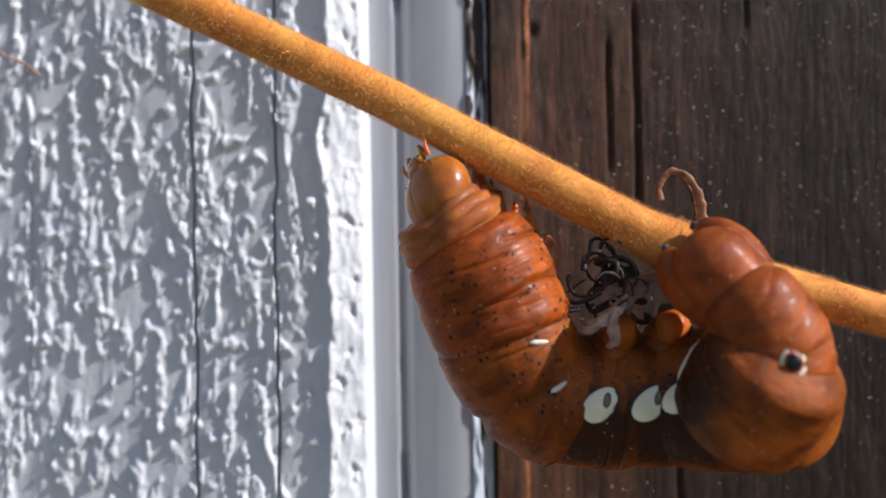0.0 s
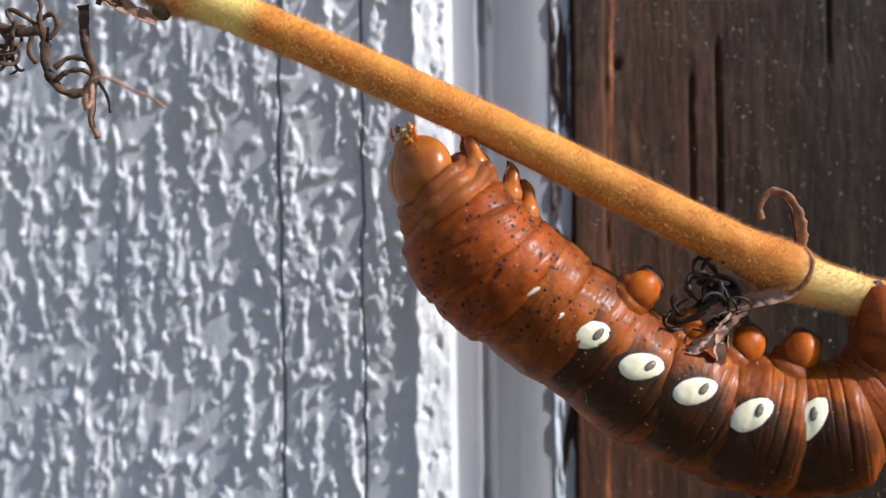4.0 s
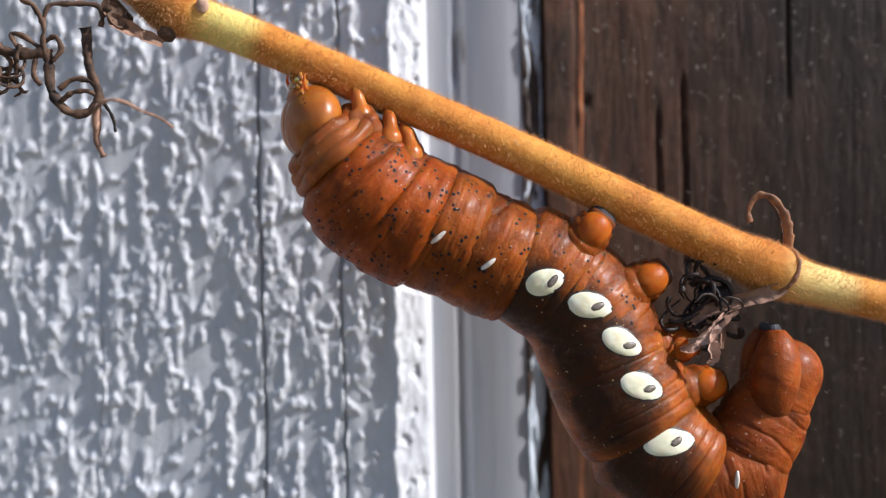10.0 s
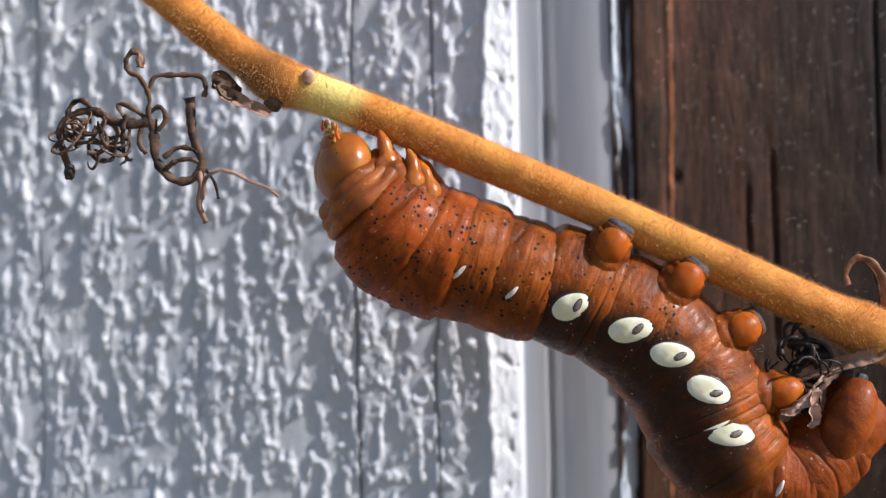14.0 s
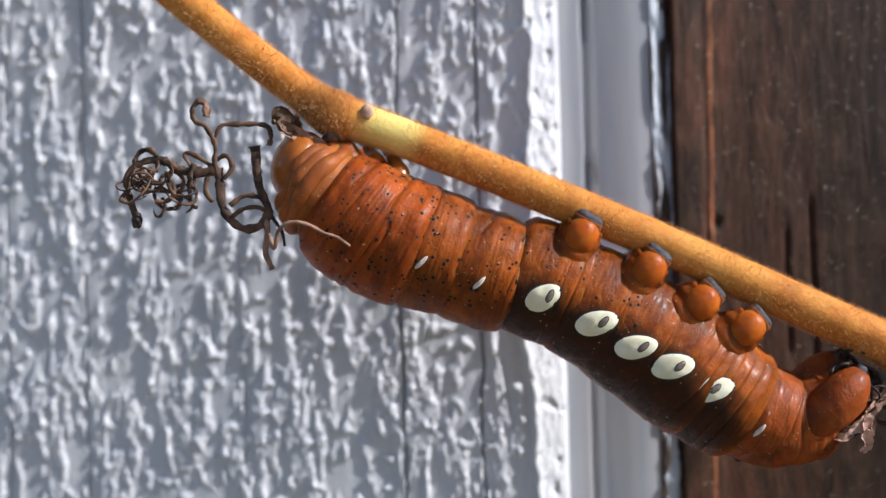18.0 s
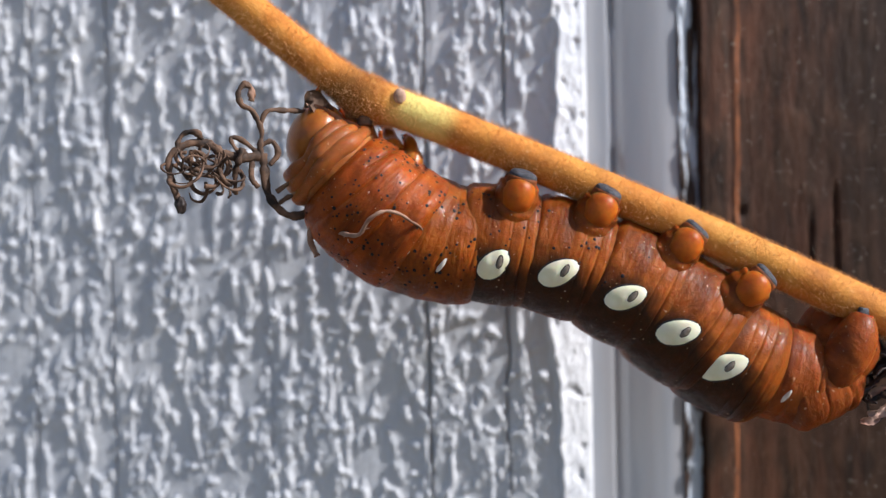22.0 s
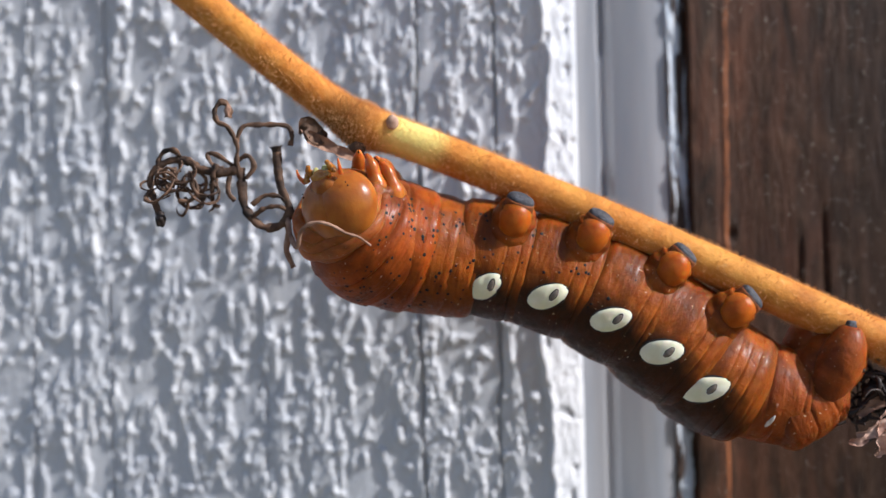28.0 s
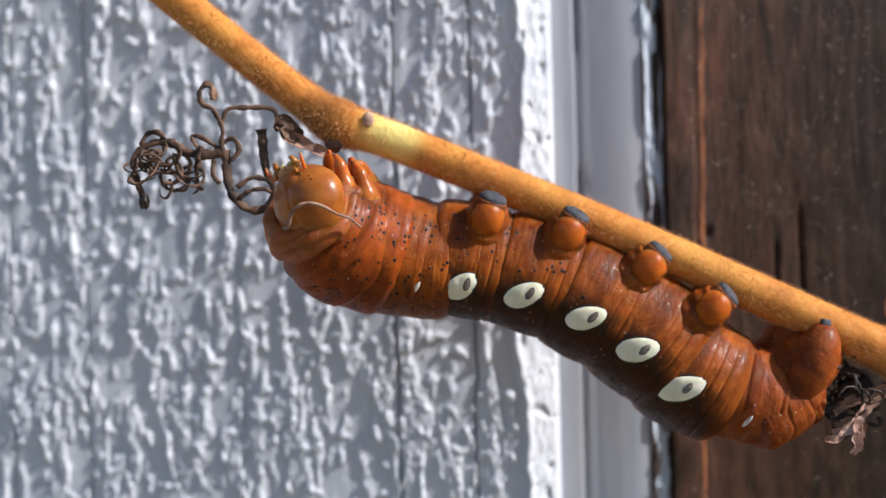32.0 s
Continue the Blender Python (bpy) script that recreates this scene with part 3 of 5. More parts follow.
v = [q + Vector((0, 0, 0.00012 * noise.noise(q * 500))) for q in v]
stem = surface("stem", v, f, M_TWIG, twig)


def twig_point(s, a, out=0.0):
    i = s * (len(LINE) - 2)
    k = int(i)
    p = LINE[k].lerp(LINE[k + 1], i - k)
    t = (LINE[k + 1] - LINE[k]).normalized()
    y = Vector((0, -1, 0))
    u = t.cross(y).normalized()
    n = y * math.cos(a) + u * math.sin(a)
    return p + n * (swell(p) + out), n, t


pieces = []
for i in range(34000):
    p, n, t = twig_point(rnd.uniform(0.10, 0.97), rnd.uniform(-2.4, 2.4), -0.00002)
    tip = p + (n + 0.4 * Vector((rnd.gauss(0, 0.6), rnd.gauss(0, 0.6), rnd.gauss(0, 0.6)))).normalized() * rnd.uniform(0.00022, 0.00078)
    w = n.cross(Vector((rnd.random(), rnd.random(), rnd.random()))).normalized() * 0.000020
    w2 = n.cross(w).normalized() * 0.000020
    pieces.append(([p + w, p - w, p + w2, tip], [(0, 1, 3), (1, 2, 3), (2, 0, 3)]))
tagged(surface("fuzz", *joined(pieces), M_FUZZ, twig, "short pale hairs", False), kind="stuff")


def knob(name, centre, size, mat, parent, label="", squash=(1, 1, 1), rough=0.15, rings=12):
    verts, faces = [], []
    c = Vector(centre) * 0.001
    for i in range(rings + 1):
        for j in range(2 * rings):
            th, ph = math.pi * i / rings, math.pi * j / rings
            d = Vector((math.sin(th) * math.cos(ph), math.sin(th) * math.sin(ph), math.cos(th)))
            r = size * 0.001 * (1 + rough * noise.noise(d * 1.7 + c * 900))
            verts.append(c + Vector((d.x * squash[0], d.y * squash[1], d.z * squash[2])) * r)
    for i in range(rings):
        for j in range(2 * rings):
            k = (j + 1) % (2 * rings)
            faces.append((i * 2 * rings + j, (i + 1) * 2 * rings + j, (i + 1) * 2 * rings + k, i * 2 * rings + k))
    return surface(name, verts, faces, mat, parent, label)


knob("leaf_scar", (0.3, -2.75, -0.3), 0.95, M_SCAR, twig, "round grey-pink leaf scar", (0.9, 0.5, 1.1))
knob("node_bud", (-4.6, -1.0, -3.4), 1.1, M_DRY, twig, "dark withered bud under the node", (1.2, 1, 0.9), 0.5)


def thin(r0, r1):
    return lambda s: r0 + (r1 - r0) * s


tube("curled_tendril", [(77.0, 0, -34.0), (76.9, -0.6, -31.0), (76.2, -0.9, -28.6), (74.7, -1.1, -26.7), (73.0, -1.0, -26.2), (71.9, -0.8, -27.3), (71.6, -0.6, -28.6), (71.9, -0.5, -29.8)], lambda s: 0.00072 - 0.00036 * s, M_CURL, twig, "dry brown curled tendril", flat=0.42)
tube("curled_tendril", [(76.6, 0.6, -33.6), (76.2, 0.2, -30.6), (75.6, 0, -28.4), (74.4, -0.2, -26.9)], thin(0.00028, 0.00014), M_DRY, twig)


def flake(name, points, width, mat, parent, label="", curl=0.5):
    """A dry papery strip along points, cupped across, with two faces."""
    line = spline([tuple(c * 0.001 for c in q) for q in points], 6)
    n = len(line)
    verts, faces = [], []
    for layer in (0, 1):
        for i, p in enumerate(line):
            t = (line[min(n - 1, i + 1)] - line[max(0, i - 1)]).normalized()
            side = t.cross(Vector((0.25, -1, 0.1))).normalized()
            out = side.cross(t)
            w = width * 0.001 * min(1, 0.25 + 3 * i / n) * (0.35 + 0.65 * math.sin(math.pi * min(1, 0.15 + 0.8 * i / n)) + 0.25 * noise.noise(p * 700))
            for j in range(5):
                k = j / 2 - 1
                verts.append(p + side * (k * w) + out * ((curl * k * k * w) + layer * 0.00012 + 0.0006 * noise.noise(p * 600 + side * k * 900)))
    for layer in (0, 1):
        o = layer * n * 5
        for i in range(n - 1):
            for j in range(4):
                q = (o + i * 5 + j, o + i * 5 + j + 1, o + (i + 1) * 5 + j + 1, o + (i + 1) * 5 + j)
                faces.append(q if layer else q[::-1])
    m = n * 5
    for i in range(n - 1):
        faces.append((i * 5, (i + 1) * 5, m + (i + 1) * 5, m + i * 5))
        faces.append((i * 5 + 4, m + i * 5 + 4, m + (i + 1) * 5 + 4, (i + 1) * 5 + 4))
    return surface(name, verts, faces, mat, parent, label)


tube("node_ring", [(77.4, -0.4, -33.6), (77.6, -2.0, -34.6), (77.2, -3.0, -36.4), (76.0, -2.9, -38.2), (74.4, -2.0, -39.6)], thin(0.00035, 0.0006), M_CURL, twig, "dark crease ring of the node")
flake("bract", [(76.6, -2.3, -36.8), (75.2, -2.5, -38.4), (72.6, -2.2, -39.4), (69.5, -1.6, -40.2), (66.0, -1.2, -41.2), (63.6, -1.0, -42.8)], 1.0, M_BRACT, twig, "papery grey-brown dry bract at the node", 0.7)
flake("bract", [(72.5, -1.4, -39.0), (69.0, -2.0, -41.4), (66.0, -2.2, -44.4), (64.2, -1.6, -45.6)], 0.55, M_BRACT, twig)
flake("bract", [(70.0, -0.6, -39.5), (68.0, -1.0, -43.0), (67.6, -0.8, -46.5)], 0.45, M_BRACT, twig)


def tangle(name, centre, spreadx, spreadz, count, r, mat, parent, seed, label="", curl=0.8):
    """Fine dry shoots, coiled into one another."""
    q = random.Random(seed)
    for i in range(count):
        p = Vector(centre) + Vector((q.gauss(0, spreadx * 0.5), q.gauss(0, 1.2), q.gauss(0, spreadz * 0.5)))
        d = Vector((q.gauss(0, 1), q.gauss(0, 0.5), q.gauss(0, 1))).normalized()
        turn = q.choice((-1, 1)) * q.uniform(0.3 * curl, curl)
        pts = []
        for k in range(q.randint(5, 9)):
            pts.append(p.copy())
            p += d * q.uniform(0.9, 1.6)
            d = (Matrix.Rotation(turn, 3, "Y") @ d + Vector((0, q.gauss(0, 0.25), 0))).normalized()
            d = (d + (Vector(centre) - p) * 0.12).normalized()
        a = r * q.uniform(0.6, 1.3)
        tube(name, pts, lambda s: a * (1 - 0.5 * s), mat, parent, label, sides=6, per=5)


flake("bract", [(67.5, -2.4, -41.6), (66.0, -3.0, -43.6), (64.4, -3.0, -45.0), (62.8, -2.6, -45.4)], 0.9, M_HUSK, twig, "pale pinkish frayed husk", 0.9)
flake("bract", [(66.2, -2.6, -43.0), (65.6, -3.2, -45.4), (65.9, -3.0, -47.4), (65.2, -2.8, -48.2)], 0.7, M_HUSK, twig, "", 0.8)
flake("bract", [(64.6, -2.8, -44.6), (63.2, -3.2, -46.0), (61.6, -3.0, -46.2)], 0.55, M_HUSK, twig, "", 0.8)
tangle("withered_shoot", (66.0, -0.2, -40.4), 4.6, 4.6, 24, 0.00034, M_BLACK, twig, 3, "black withered shoot under the node", 0.4)
knob("withered_bud", (66.8, -0.3, -39.6), 1.7, M_BLACK, twig, "black withered bud", (1.2, 0.8, 1.0), 0.6)
flake("bract", [(-12.4, -2.4, -0.8), (-10.6, -2.6, -2.4), (-8.2, -2.6, -3.6), (-5.0, -2.3, -5.2)], 0.85, M_BRACT, twig, "dry curled bract at the node", 0.6)
flake("bract", [(-12.6, -2.2, -1.4), (-11.4, -2.5, -0.4), (-10.2, -2.3, -1.8), (-8.8, -2.2, -2.2)], 1.3, M_DRY, twig)

# the withered spray of tendrils by the upper node sways on its own
spray = new("tendril_spray")
spray.parent = twig
tube("stalk", [(0, 0, 0), (0.1, -0.3, -2.6), (0.5, -0.5, -5.4), (1.6, -0.6, -8.6), (0.2, -0.6, -10.6), (-2.4, -0.4, -10.6), (-4.6, -0.2, -8.0), (-5.0, 0, -4.6), (-5.2, 0, -2.4)], thin(0.00068, 0.00062), M_DRY, spray, "thick curved dry stalk")
tube("stalk_end", [(0.0, 0, -0.4), (-0.1, -0.2, 0.4)], thin(0.0007, 0.0011), M_BLACK, spray)
tube("tendril", [(1.5, -0.5, -8.4), (0.6, -0.8, -6.8), (-1.6, -0.8, -6.4), (-3.6, -0.5, -7.6)], 0.00036, M_DRY, spray)
tube("tendril", [(1.5, -0.5, -8.8), (0.2, -1.0, -8.0), (-1.8, -1.0, -8.2), (-3.4, -0.6, -9.2)], 0.00034, M_DRY, spray)
tube("tendril", [(1.2, -0.4, -9.0), (1.3, -0.5, -12.0), (1.0, -0.4, -14.2), (1.9, -0.4, -16.5)], thin(0.0006, 0.0004), M_BRACT, spray)
tube("tendril", [(1.8, -0.6, -9.0), (3.4, -1.2, -11.4), (3.8, -1.4, -13.4)], thin(0.0003, 0.0002), M_BLACK, spray)
tube("tendril", [(-5.0, 0, -4.8), (-5.6, -0.3, -1.6), (-5.4, -0.5, 0.6), (-6.6, -0.6, 3.2), (-8.0, -0.6, 4.0), (-8.4, -0.5, 5.6), (-7.4, -0.4, 6.8), (-6.4, -0.3, 6.0), (-6.6, -0.2, 4.6)], thin(0.0004, 0.00045), M_DRY, spray)
tube("tendril", [(-5.6, -0.3, 1.0), (-4.6, -0.5, 3.2), (-2.2, -0.6, 3.4), (1.4, -0.5, 3.2), (2.2, -0.4, 1.8), (1.9, -0.3, 0.4)], 0.00036, M_DRY, spray)
tube("tendril", [(-5.6, 0, -1.4), (-4.0, -0.4, -0.8), (-3.2, -0.5, -2.4), (-4.4, -0.4, -4.0)], 0.00034, M_DRY, spray)
tube("tendril", [(-6.0, 0, -2.2), (-8.2, -0.4, -0.6), (-9.6, -0.5, -0.4), (-8.8, -0.4, -2.0), (-7.4, -0.2, -2.4)], 0.00036, M_DRY, spray)
tube("tendril", [(-6.6, 0, -3.0), (-6.9, -0.3, -5.6), (-6.0, -0.4, -7.0)], 0.00034, M_DRY, spray)
tube("shoot", [(-5.2, 0, -2.6), (-8.0, -0.2, -3.0), (-10.6, -0.2, -2.4), (-12.6, 0, -1.2), (-15.2, 0, -1.2), (-17.6, 0, -3.0), (-17.4, 0, -6.0), (-16.6, 0, -8.6)], thin(0.0007, 0.0004), M_DRY, spray)
tangle("coil", (-13.0, -0.2, -4.2), 4.0, 3.8, 24, 0.00033, M_DRY, spray, 11, "thin coiled dry tendril")
tube("strand", [(1.2, -0.6, -9.4), (2.2, -4.0, -12.4), (3.9, -10.5, -13.8), (4.8, -13.0, -11.8), (6.6, -13.8, -10.8), (8.6, -14.0, -11.2), (10.4, -13.6, -12.2), (12.0, -12.4, -12.8), (13.4, -11.0, -13.9)], thin(0.00036, 0.00024), M_BRACT, spray, "loose dry strand")
knob("dry_bud", (-16.4, -0.2, -9.2), 0.95, M_BLACK, spray, "", (0.8, 0.8, 1.1), 0.4)
knob("dry_bud", (-6.6, -0.4, 5.6), 0.75, M_BRACT, spray, "", (0.6, 0.6, 1.2), 0.3)


# ---------------------------------------------------------------- caterpillar
caterpillar = empty("caterpillar", "fat brown-orange sphinx caterpillar with cream eyespots crawling under the twig", "caterpillar")
RADIUS = dict(H=4.7, T1=6.6, T2=8.9, T3=9.3, A1=8.9, A2=8.5, A3=8.1, A4=8.1, A5=8.4, A6=8.7, A7=8.7, A8=7.3, A9=6.1, A10=4.8)
HALF = dict(T1=4.2, T2=6.6, T3=7.4, A1=7.6, A2=7.6, A3=8.2, A4=8.6, A5=8.8, A6=8.8, A7=8.8, A8=7.8, A9=7.0, A10=5.6)
ring = {}


def girth(key, s, a):
    """Radius in mm of a body ring at s (-1 front .. 1 rear) and angle a round it (0 near side, up towards the belly)."""
    r = RADIUS[key]
    slope = {"T1": 0.10, "T2": 0.10, "T3": 0.04, "A8": -0.05, "A9": -0.12, "A10": -0.16}.get(key, 0.0)
    body = (1 - 0.13 * s * s) * (1 + slope * s)
    if key == "A10" and s > 0:
        return r * math.sqrt(max(0.03, 1 - s ** 2.6))
    body *= max(0.25, 1 - 0.68 * max(0.0, (abs(s) - 0.52) / 0.48) ** 1.8)
    q = Vector((s * 5.5 + r * 7.7, math.sin(a) * 0.8, math.cos(a) * 0.8))
    fold = 0.011 * noise.noise(q) + 0.006 * noise.noise(Vector((s * 15 + r, q.y * 1.4, q.z * 1.4)))
    if key in ("A3", "A4", "A5", "A6", "A7"):
        fine = 1 - abs(math.sin(s * 17.0 + 0.5 * math.sin(a * 2 + r) + 1.4 * noise.noise(q * 0.6)))
        fold -= 0.042 * fine ** 4 * math.exp(-((s - 0.34) / 0.24) ** 2) * (0.25 + 0.75 * max(0, math.cos(a + 0.5)))
    if key in ("T2", "T3", "A1", "A2"):
        fold += 0.022 * noise.noise(Vector((s * 3.6 + r * 3, q.y * 0.9, q.z * 0.9)))
        big = 1 - abs(math.sin(s * 3.1 + 0.9 + 0.9 * math.sin(a * 1.3 + r) + 0.8 * noise.noise(q * 0.5)))
        fold -= 0.046 * big ** 5 * (0.4 + 0.6 * max(0, math.cos(a - 0.3)))
        fine = 1 - abs(math.sin(s * 13 + math.sin(a * 2 + r) + 2.2 * noise.noise(q * 0.7)))
        fold -= 0.010 * fine ** 3 * max(0, math.cos(a + 0.9)) * math.exp(-((s - 0.4) / 0.3) ** 2)
    if key in ("A8", "A9"):
        big = 1 - abs(math.sin(s * 5.0 + 0.4 + 0.6 * math.sin(a * 1.6 + r) + 0.9 * noise.noise(q * 0.6)))
        fold -= 0.035 * big ** 4
    if key == "T1":
        fold += 0.030 * math.cos(s * 11)
    return r * body * (1 + fold * (1 if abs(s) < 0.95 else 0)) * (1 + (0.10 if key in ("A3", "A4", "A5", "A6") else -0.04) * max(0, math.sin(a)) ** 3)


def on_ring(key, x, a, lift=0.0):
    r = girth(key, x / HALF[key], a)
    q = Vector((x * 0.42 + RADIUS[key] * 3.1 + HALF[key], -r * math.cos(a) * 0.42, r * math.sin(a) * 0.42))
    r = r * (1 + 0.012 * noise.noise(q) + 0.005 * noise.noise(q * 3) + 0.0025 * noise.noise(q * 8)) + lift
    return Vector((x, -r * math.cos(a), r * math.sin(a))) * 0.001


def body_ring(key, name, mat, label=""):
    h = HALF[key]
    nx, nt = 140, 100
    verts, faces = [], []
    for i in range(nx + 1):
        s = -1 + 2 * i / nx
        for j in range(nt):
            a = 2 * math.pi * j / nt
            verts.append(on_ring(key, s * h, a))
    for i in range(nx):
        for j in range(nt):
            k = (j + 1) % nt
            faces.append((i * nt + j, (i + 1) * nt + j, (i + 1) * nt + k, i * nt + k))
    faces.append(tuple(range(nt)))
    faces.append(tuple(nx * nt + j for j in reversed(range(nt))))
    ring[key] = surface(name, verts, faces, mat, caterpillar, label)
    return ring[key]


def oval(key, name, mat, a, b, tilt, cx=0.0, cz=0.0, lift=0.28, centre=0.0, label="", rings=6):
    """A low oval boss on the near flank of a ring: half axes a, b (mm), tilted, centred at cx and cz along the skin."""
    n = 36
    verts, faces = [], []
    ct, st = math.cos(radians(tilt)), math.sin(radians(tilt))
    for k in range(rings + 1):
        q = k / rings
        for j in range(n):
            w = 2 * math.pi * j / n
            wob = 1 + 0.05 * math.sin(2 * w + a) + 0.03 * math.sin(3 * w + b)
            p0, q0 = a * q * math.cos(w) * wob, b * q * math.sin(w) * wob
            x, z = cx + p0 * ct - q0 * st, cz + p0 * st + q0 * ct
            ang = centre + z / RADIUS[key]
            verts.append(on_ring(key, x, ang, lift * (1 - q ** 4) - 0.10 * q ** 8))
    for k in range(rings):
        for j in range(n):
            m = (j + 1) % n
            faces.append((k * n + j, k * n + m, (k + 1) * n + m, (k + 1) * n + j))
    return surface(name, verts, faces, mat, ring[key], label)


def dots(key, count, lo, hi, seed):
    q = random.Random(seed)
    pieces = []
    for i in range(count):
        x, a = q.uniform(-0.62, 0.62) * HALF[key], q.uniform(lo, hi)
        p = on_ring(key, x, a, 0.0)
        n = Vector((0, p.y, p.z)).normalized()
        r = q.uniform(0.15, 0.31) * 0.001
        t = Vector((1, 0, 0))
        w = n.cross(t)
        pieces.append(([p + n * r * 0.42] + [p - n * r * 0.05 + (t * math.cos(k) + w * math.sin(k)) * r for k in (0, 1.05, 2.1, 3.14, 4.19, 5.24)], [(0, 1 + k, 1 + (k + 1) % 6) for k in range(6)]))
    tagged(surface("dots", *joined(pieces), M_DOT, ring[key], "tiny black dots on the skin"), kind="stuff")


def proleg(key, x, lean_back, tip_height, side=-1):
    """A fleshy proleg on the belly: a flared root of skin, an orange bulb and a slate gripping pad. mm in the ring's space."""
    r = RADIUS[key]
    base = Vector((x, side * 0.30 * r, 0.46 * r))
    tip = Vector((x + lean_back, side * 2.9, tip_height))
    d = tip - base
    u = d.normalized()
    root = [base + d * 0.02, base + d * 0.18, base + d * 0.40, base + d * 0.62, base + d * 0.80]
    tube("proleg_root", root, lambda s: 0.001 * (2.75 + 1.7 * (1 - s) ** 1.6 - 1.3 * max(0, s - 0.75) ** 2 * 4 + 0.10 * math.cos(26 * s)), M_ROOT, ring[key], "wrinkled brown root of the proleg", sides=28, per=6)
    o = Vector((0, side * 0.95, 0))
    bulb = [tip - u * 5.4 + o * 0.8, tip - u * 3.9 + o * 1.3, tip - u * 2.3 + o * 1.1, tip - u * 0.6 + o * 0.5]
    tube("proleg", bulb, lambda s: 0.001 * 2.3 * math.sqrt(max(0.01, 1 - (abs(s - 0.50) / 0.53) ** 2.3)), M_PROLEG, ring[key], "plump orange proleg bulb", sides=28, per=8)
    cuff = [tip - u * 2.5 + o * 0.4, tip - u * 1.6 + o * 0.3, tip - u * 0.6 + o * 0.1]
    tube("proleg_cuff", cuff, lambda s: 0.001 * (2.24 - 0.22 * s - 0.25 * (1 - s) ** 3), M_CUFF, ring[key], "grey-brown cuff under the pad", sides=24, per=3, flat=0.9)
    pad = [tip - u * 0.85, tip - u * 0.5, tip - u * 0.1, tip + u * 0.2]
    tube("foot_pad", pad, lambda s: 0.001 * (2.0 - 0.1 * s - 0.7 * s ** 4), M_PAD, ring[key], "slate-grey gripping pad", sides=24, per=4, flat=0.8)


def leg(key, x, ahead, height, side=-1):
    """A jointed leg that reaches forward from a pale fleshy base to the twig."""
    r = RADIUS[key]
    base = Vector((x, side * 0.34 * r, 0.55 * r))
    tip = Vector((x - ahead, side * 1.1, height))
    d = tip - base
    out = Vector((0.12 * d.length, side * 0.10 * d.length, 0))
    knob("leg_base", base + d * 0.12 + out * 0.4, 2.9 if key == "T1" else 2.3, M_NECK if key == "T1" else M_THORAX, ring[key], "pale fleshy leg base", (1.0, 0.9, 1.1), 0.3, 16)
    tube("leg", [base + d * 0.20 + out * 0.6, base + d * 0.48 + out * 1.3, base + d * 0.76 + out * 1.1, tip + out * 0.3, tip - out * 0.4], lambda s: 0.001 * (2.15 - 1.95 * s ** 0.8 + 0.10 * math.cos(20 * s)), M_LEG, ring[key], "amber jointed leg", sides=18, per=7)
    tube("claw", [tip - out * 0.2, tip - out * 0.6, tip - out * 0.9 + d * 0.03], lambda s: 0.001 * (0.17 - 0.13 * s), M_DOT, ring[key], "dark claw", sides=8, per=3)


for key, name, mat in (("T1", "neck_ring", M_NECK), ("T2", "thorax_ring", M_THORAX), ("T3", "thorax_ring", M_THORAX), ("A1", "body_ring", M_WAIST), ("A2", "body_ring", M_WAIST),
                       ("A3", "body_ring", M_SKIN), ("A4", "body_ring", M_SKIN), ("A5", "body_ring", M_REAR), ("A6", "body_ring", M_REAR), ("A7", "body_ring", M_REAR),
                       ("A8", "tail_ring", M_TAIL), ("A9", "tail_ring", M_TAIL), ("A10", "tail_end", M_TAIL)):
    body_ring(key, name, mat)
for key, a, b, tilt, cx, cz in (("A3", 2.75, 1.90, 58, -0.5, 0.0), ("A4", 3.15, 1.85, 48, -1.1, 0.1), ("A5", 3.15, 1.80, 48, -1.4, 0.1), ("A6", 3.3, 1.85, 50, -1.4, 0.5), ("A7", 3.9, 1.85, 46, -1.4, 0.9)):
    oval(key, "eyespot_rim", M_RIM, a * 1.10, b * 1.16, tilt, cx, cz, 0.10, label="dark rim of the eyespot")
    oval(key, "eyespot", M_EYE, a, b, tilt, cx, cz, 0.30, label="raised cream eyespot")
    oval(key, "spiracle_edge", M_RIM, 1.32, 0.74, tilt + 22, cx + 0.75, cz + 0.6, 0.36, label="dark edge of the breathing slit")
    oval(key, "spiracle", M_SLIT, 1.15, 0.56, tilt + 22, cx + 0.75, cz + 0.6, 0.42, label="grey-brown breathing slit")
for key, a, tilt in (("A1", 1.25, 62), ("A2", 1.25, 62), ("A8", 1.35, 70)):
    oval(key, "spiracle_bar", M_BAR, a, 0.36, tilt, 0, 0, 0.18, label="small pale breathing slit")
dots("T2", 80, -1.6, 1.0, 1)
dots("T3", 90, -1.3, 1.2, 2)
dots("A1", 66, -0.9, 1.3, 3)
dots("A2", 48, -0.6, 1.3, 4)
dots("A3", 22, 0.35, 1.3, 5)
dots("A4", 12, 0.4, 1.2, 6)
dots("A5", 6, -1.2, 1.2, 7)
for key, x, back, height in (("A3", 1.0, 1.0, 11.9), ("A4", 1.2, 1.6, 12.1), ("A5", 1.6, 2.2, 12.4), ("A6", 2.0, 2.8, 13.0)):
    for side in (-1, 1):
        proleg(key, x, back, height if side < 0 else height - 1.6, side)
for key, x, ahead, height in (("T1", -0.6, 4.8, 7.6), ("T2", -0.8, 4.0, 9.6), ("T3", -1.4, 3.6, 10.4)):
    for side in (-1, 1):
        leg(key, x, ahead, height, side)
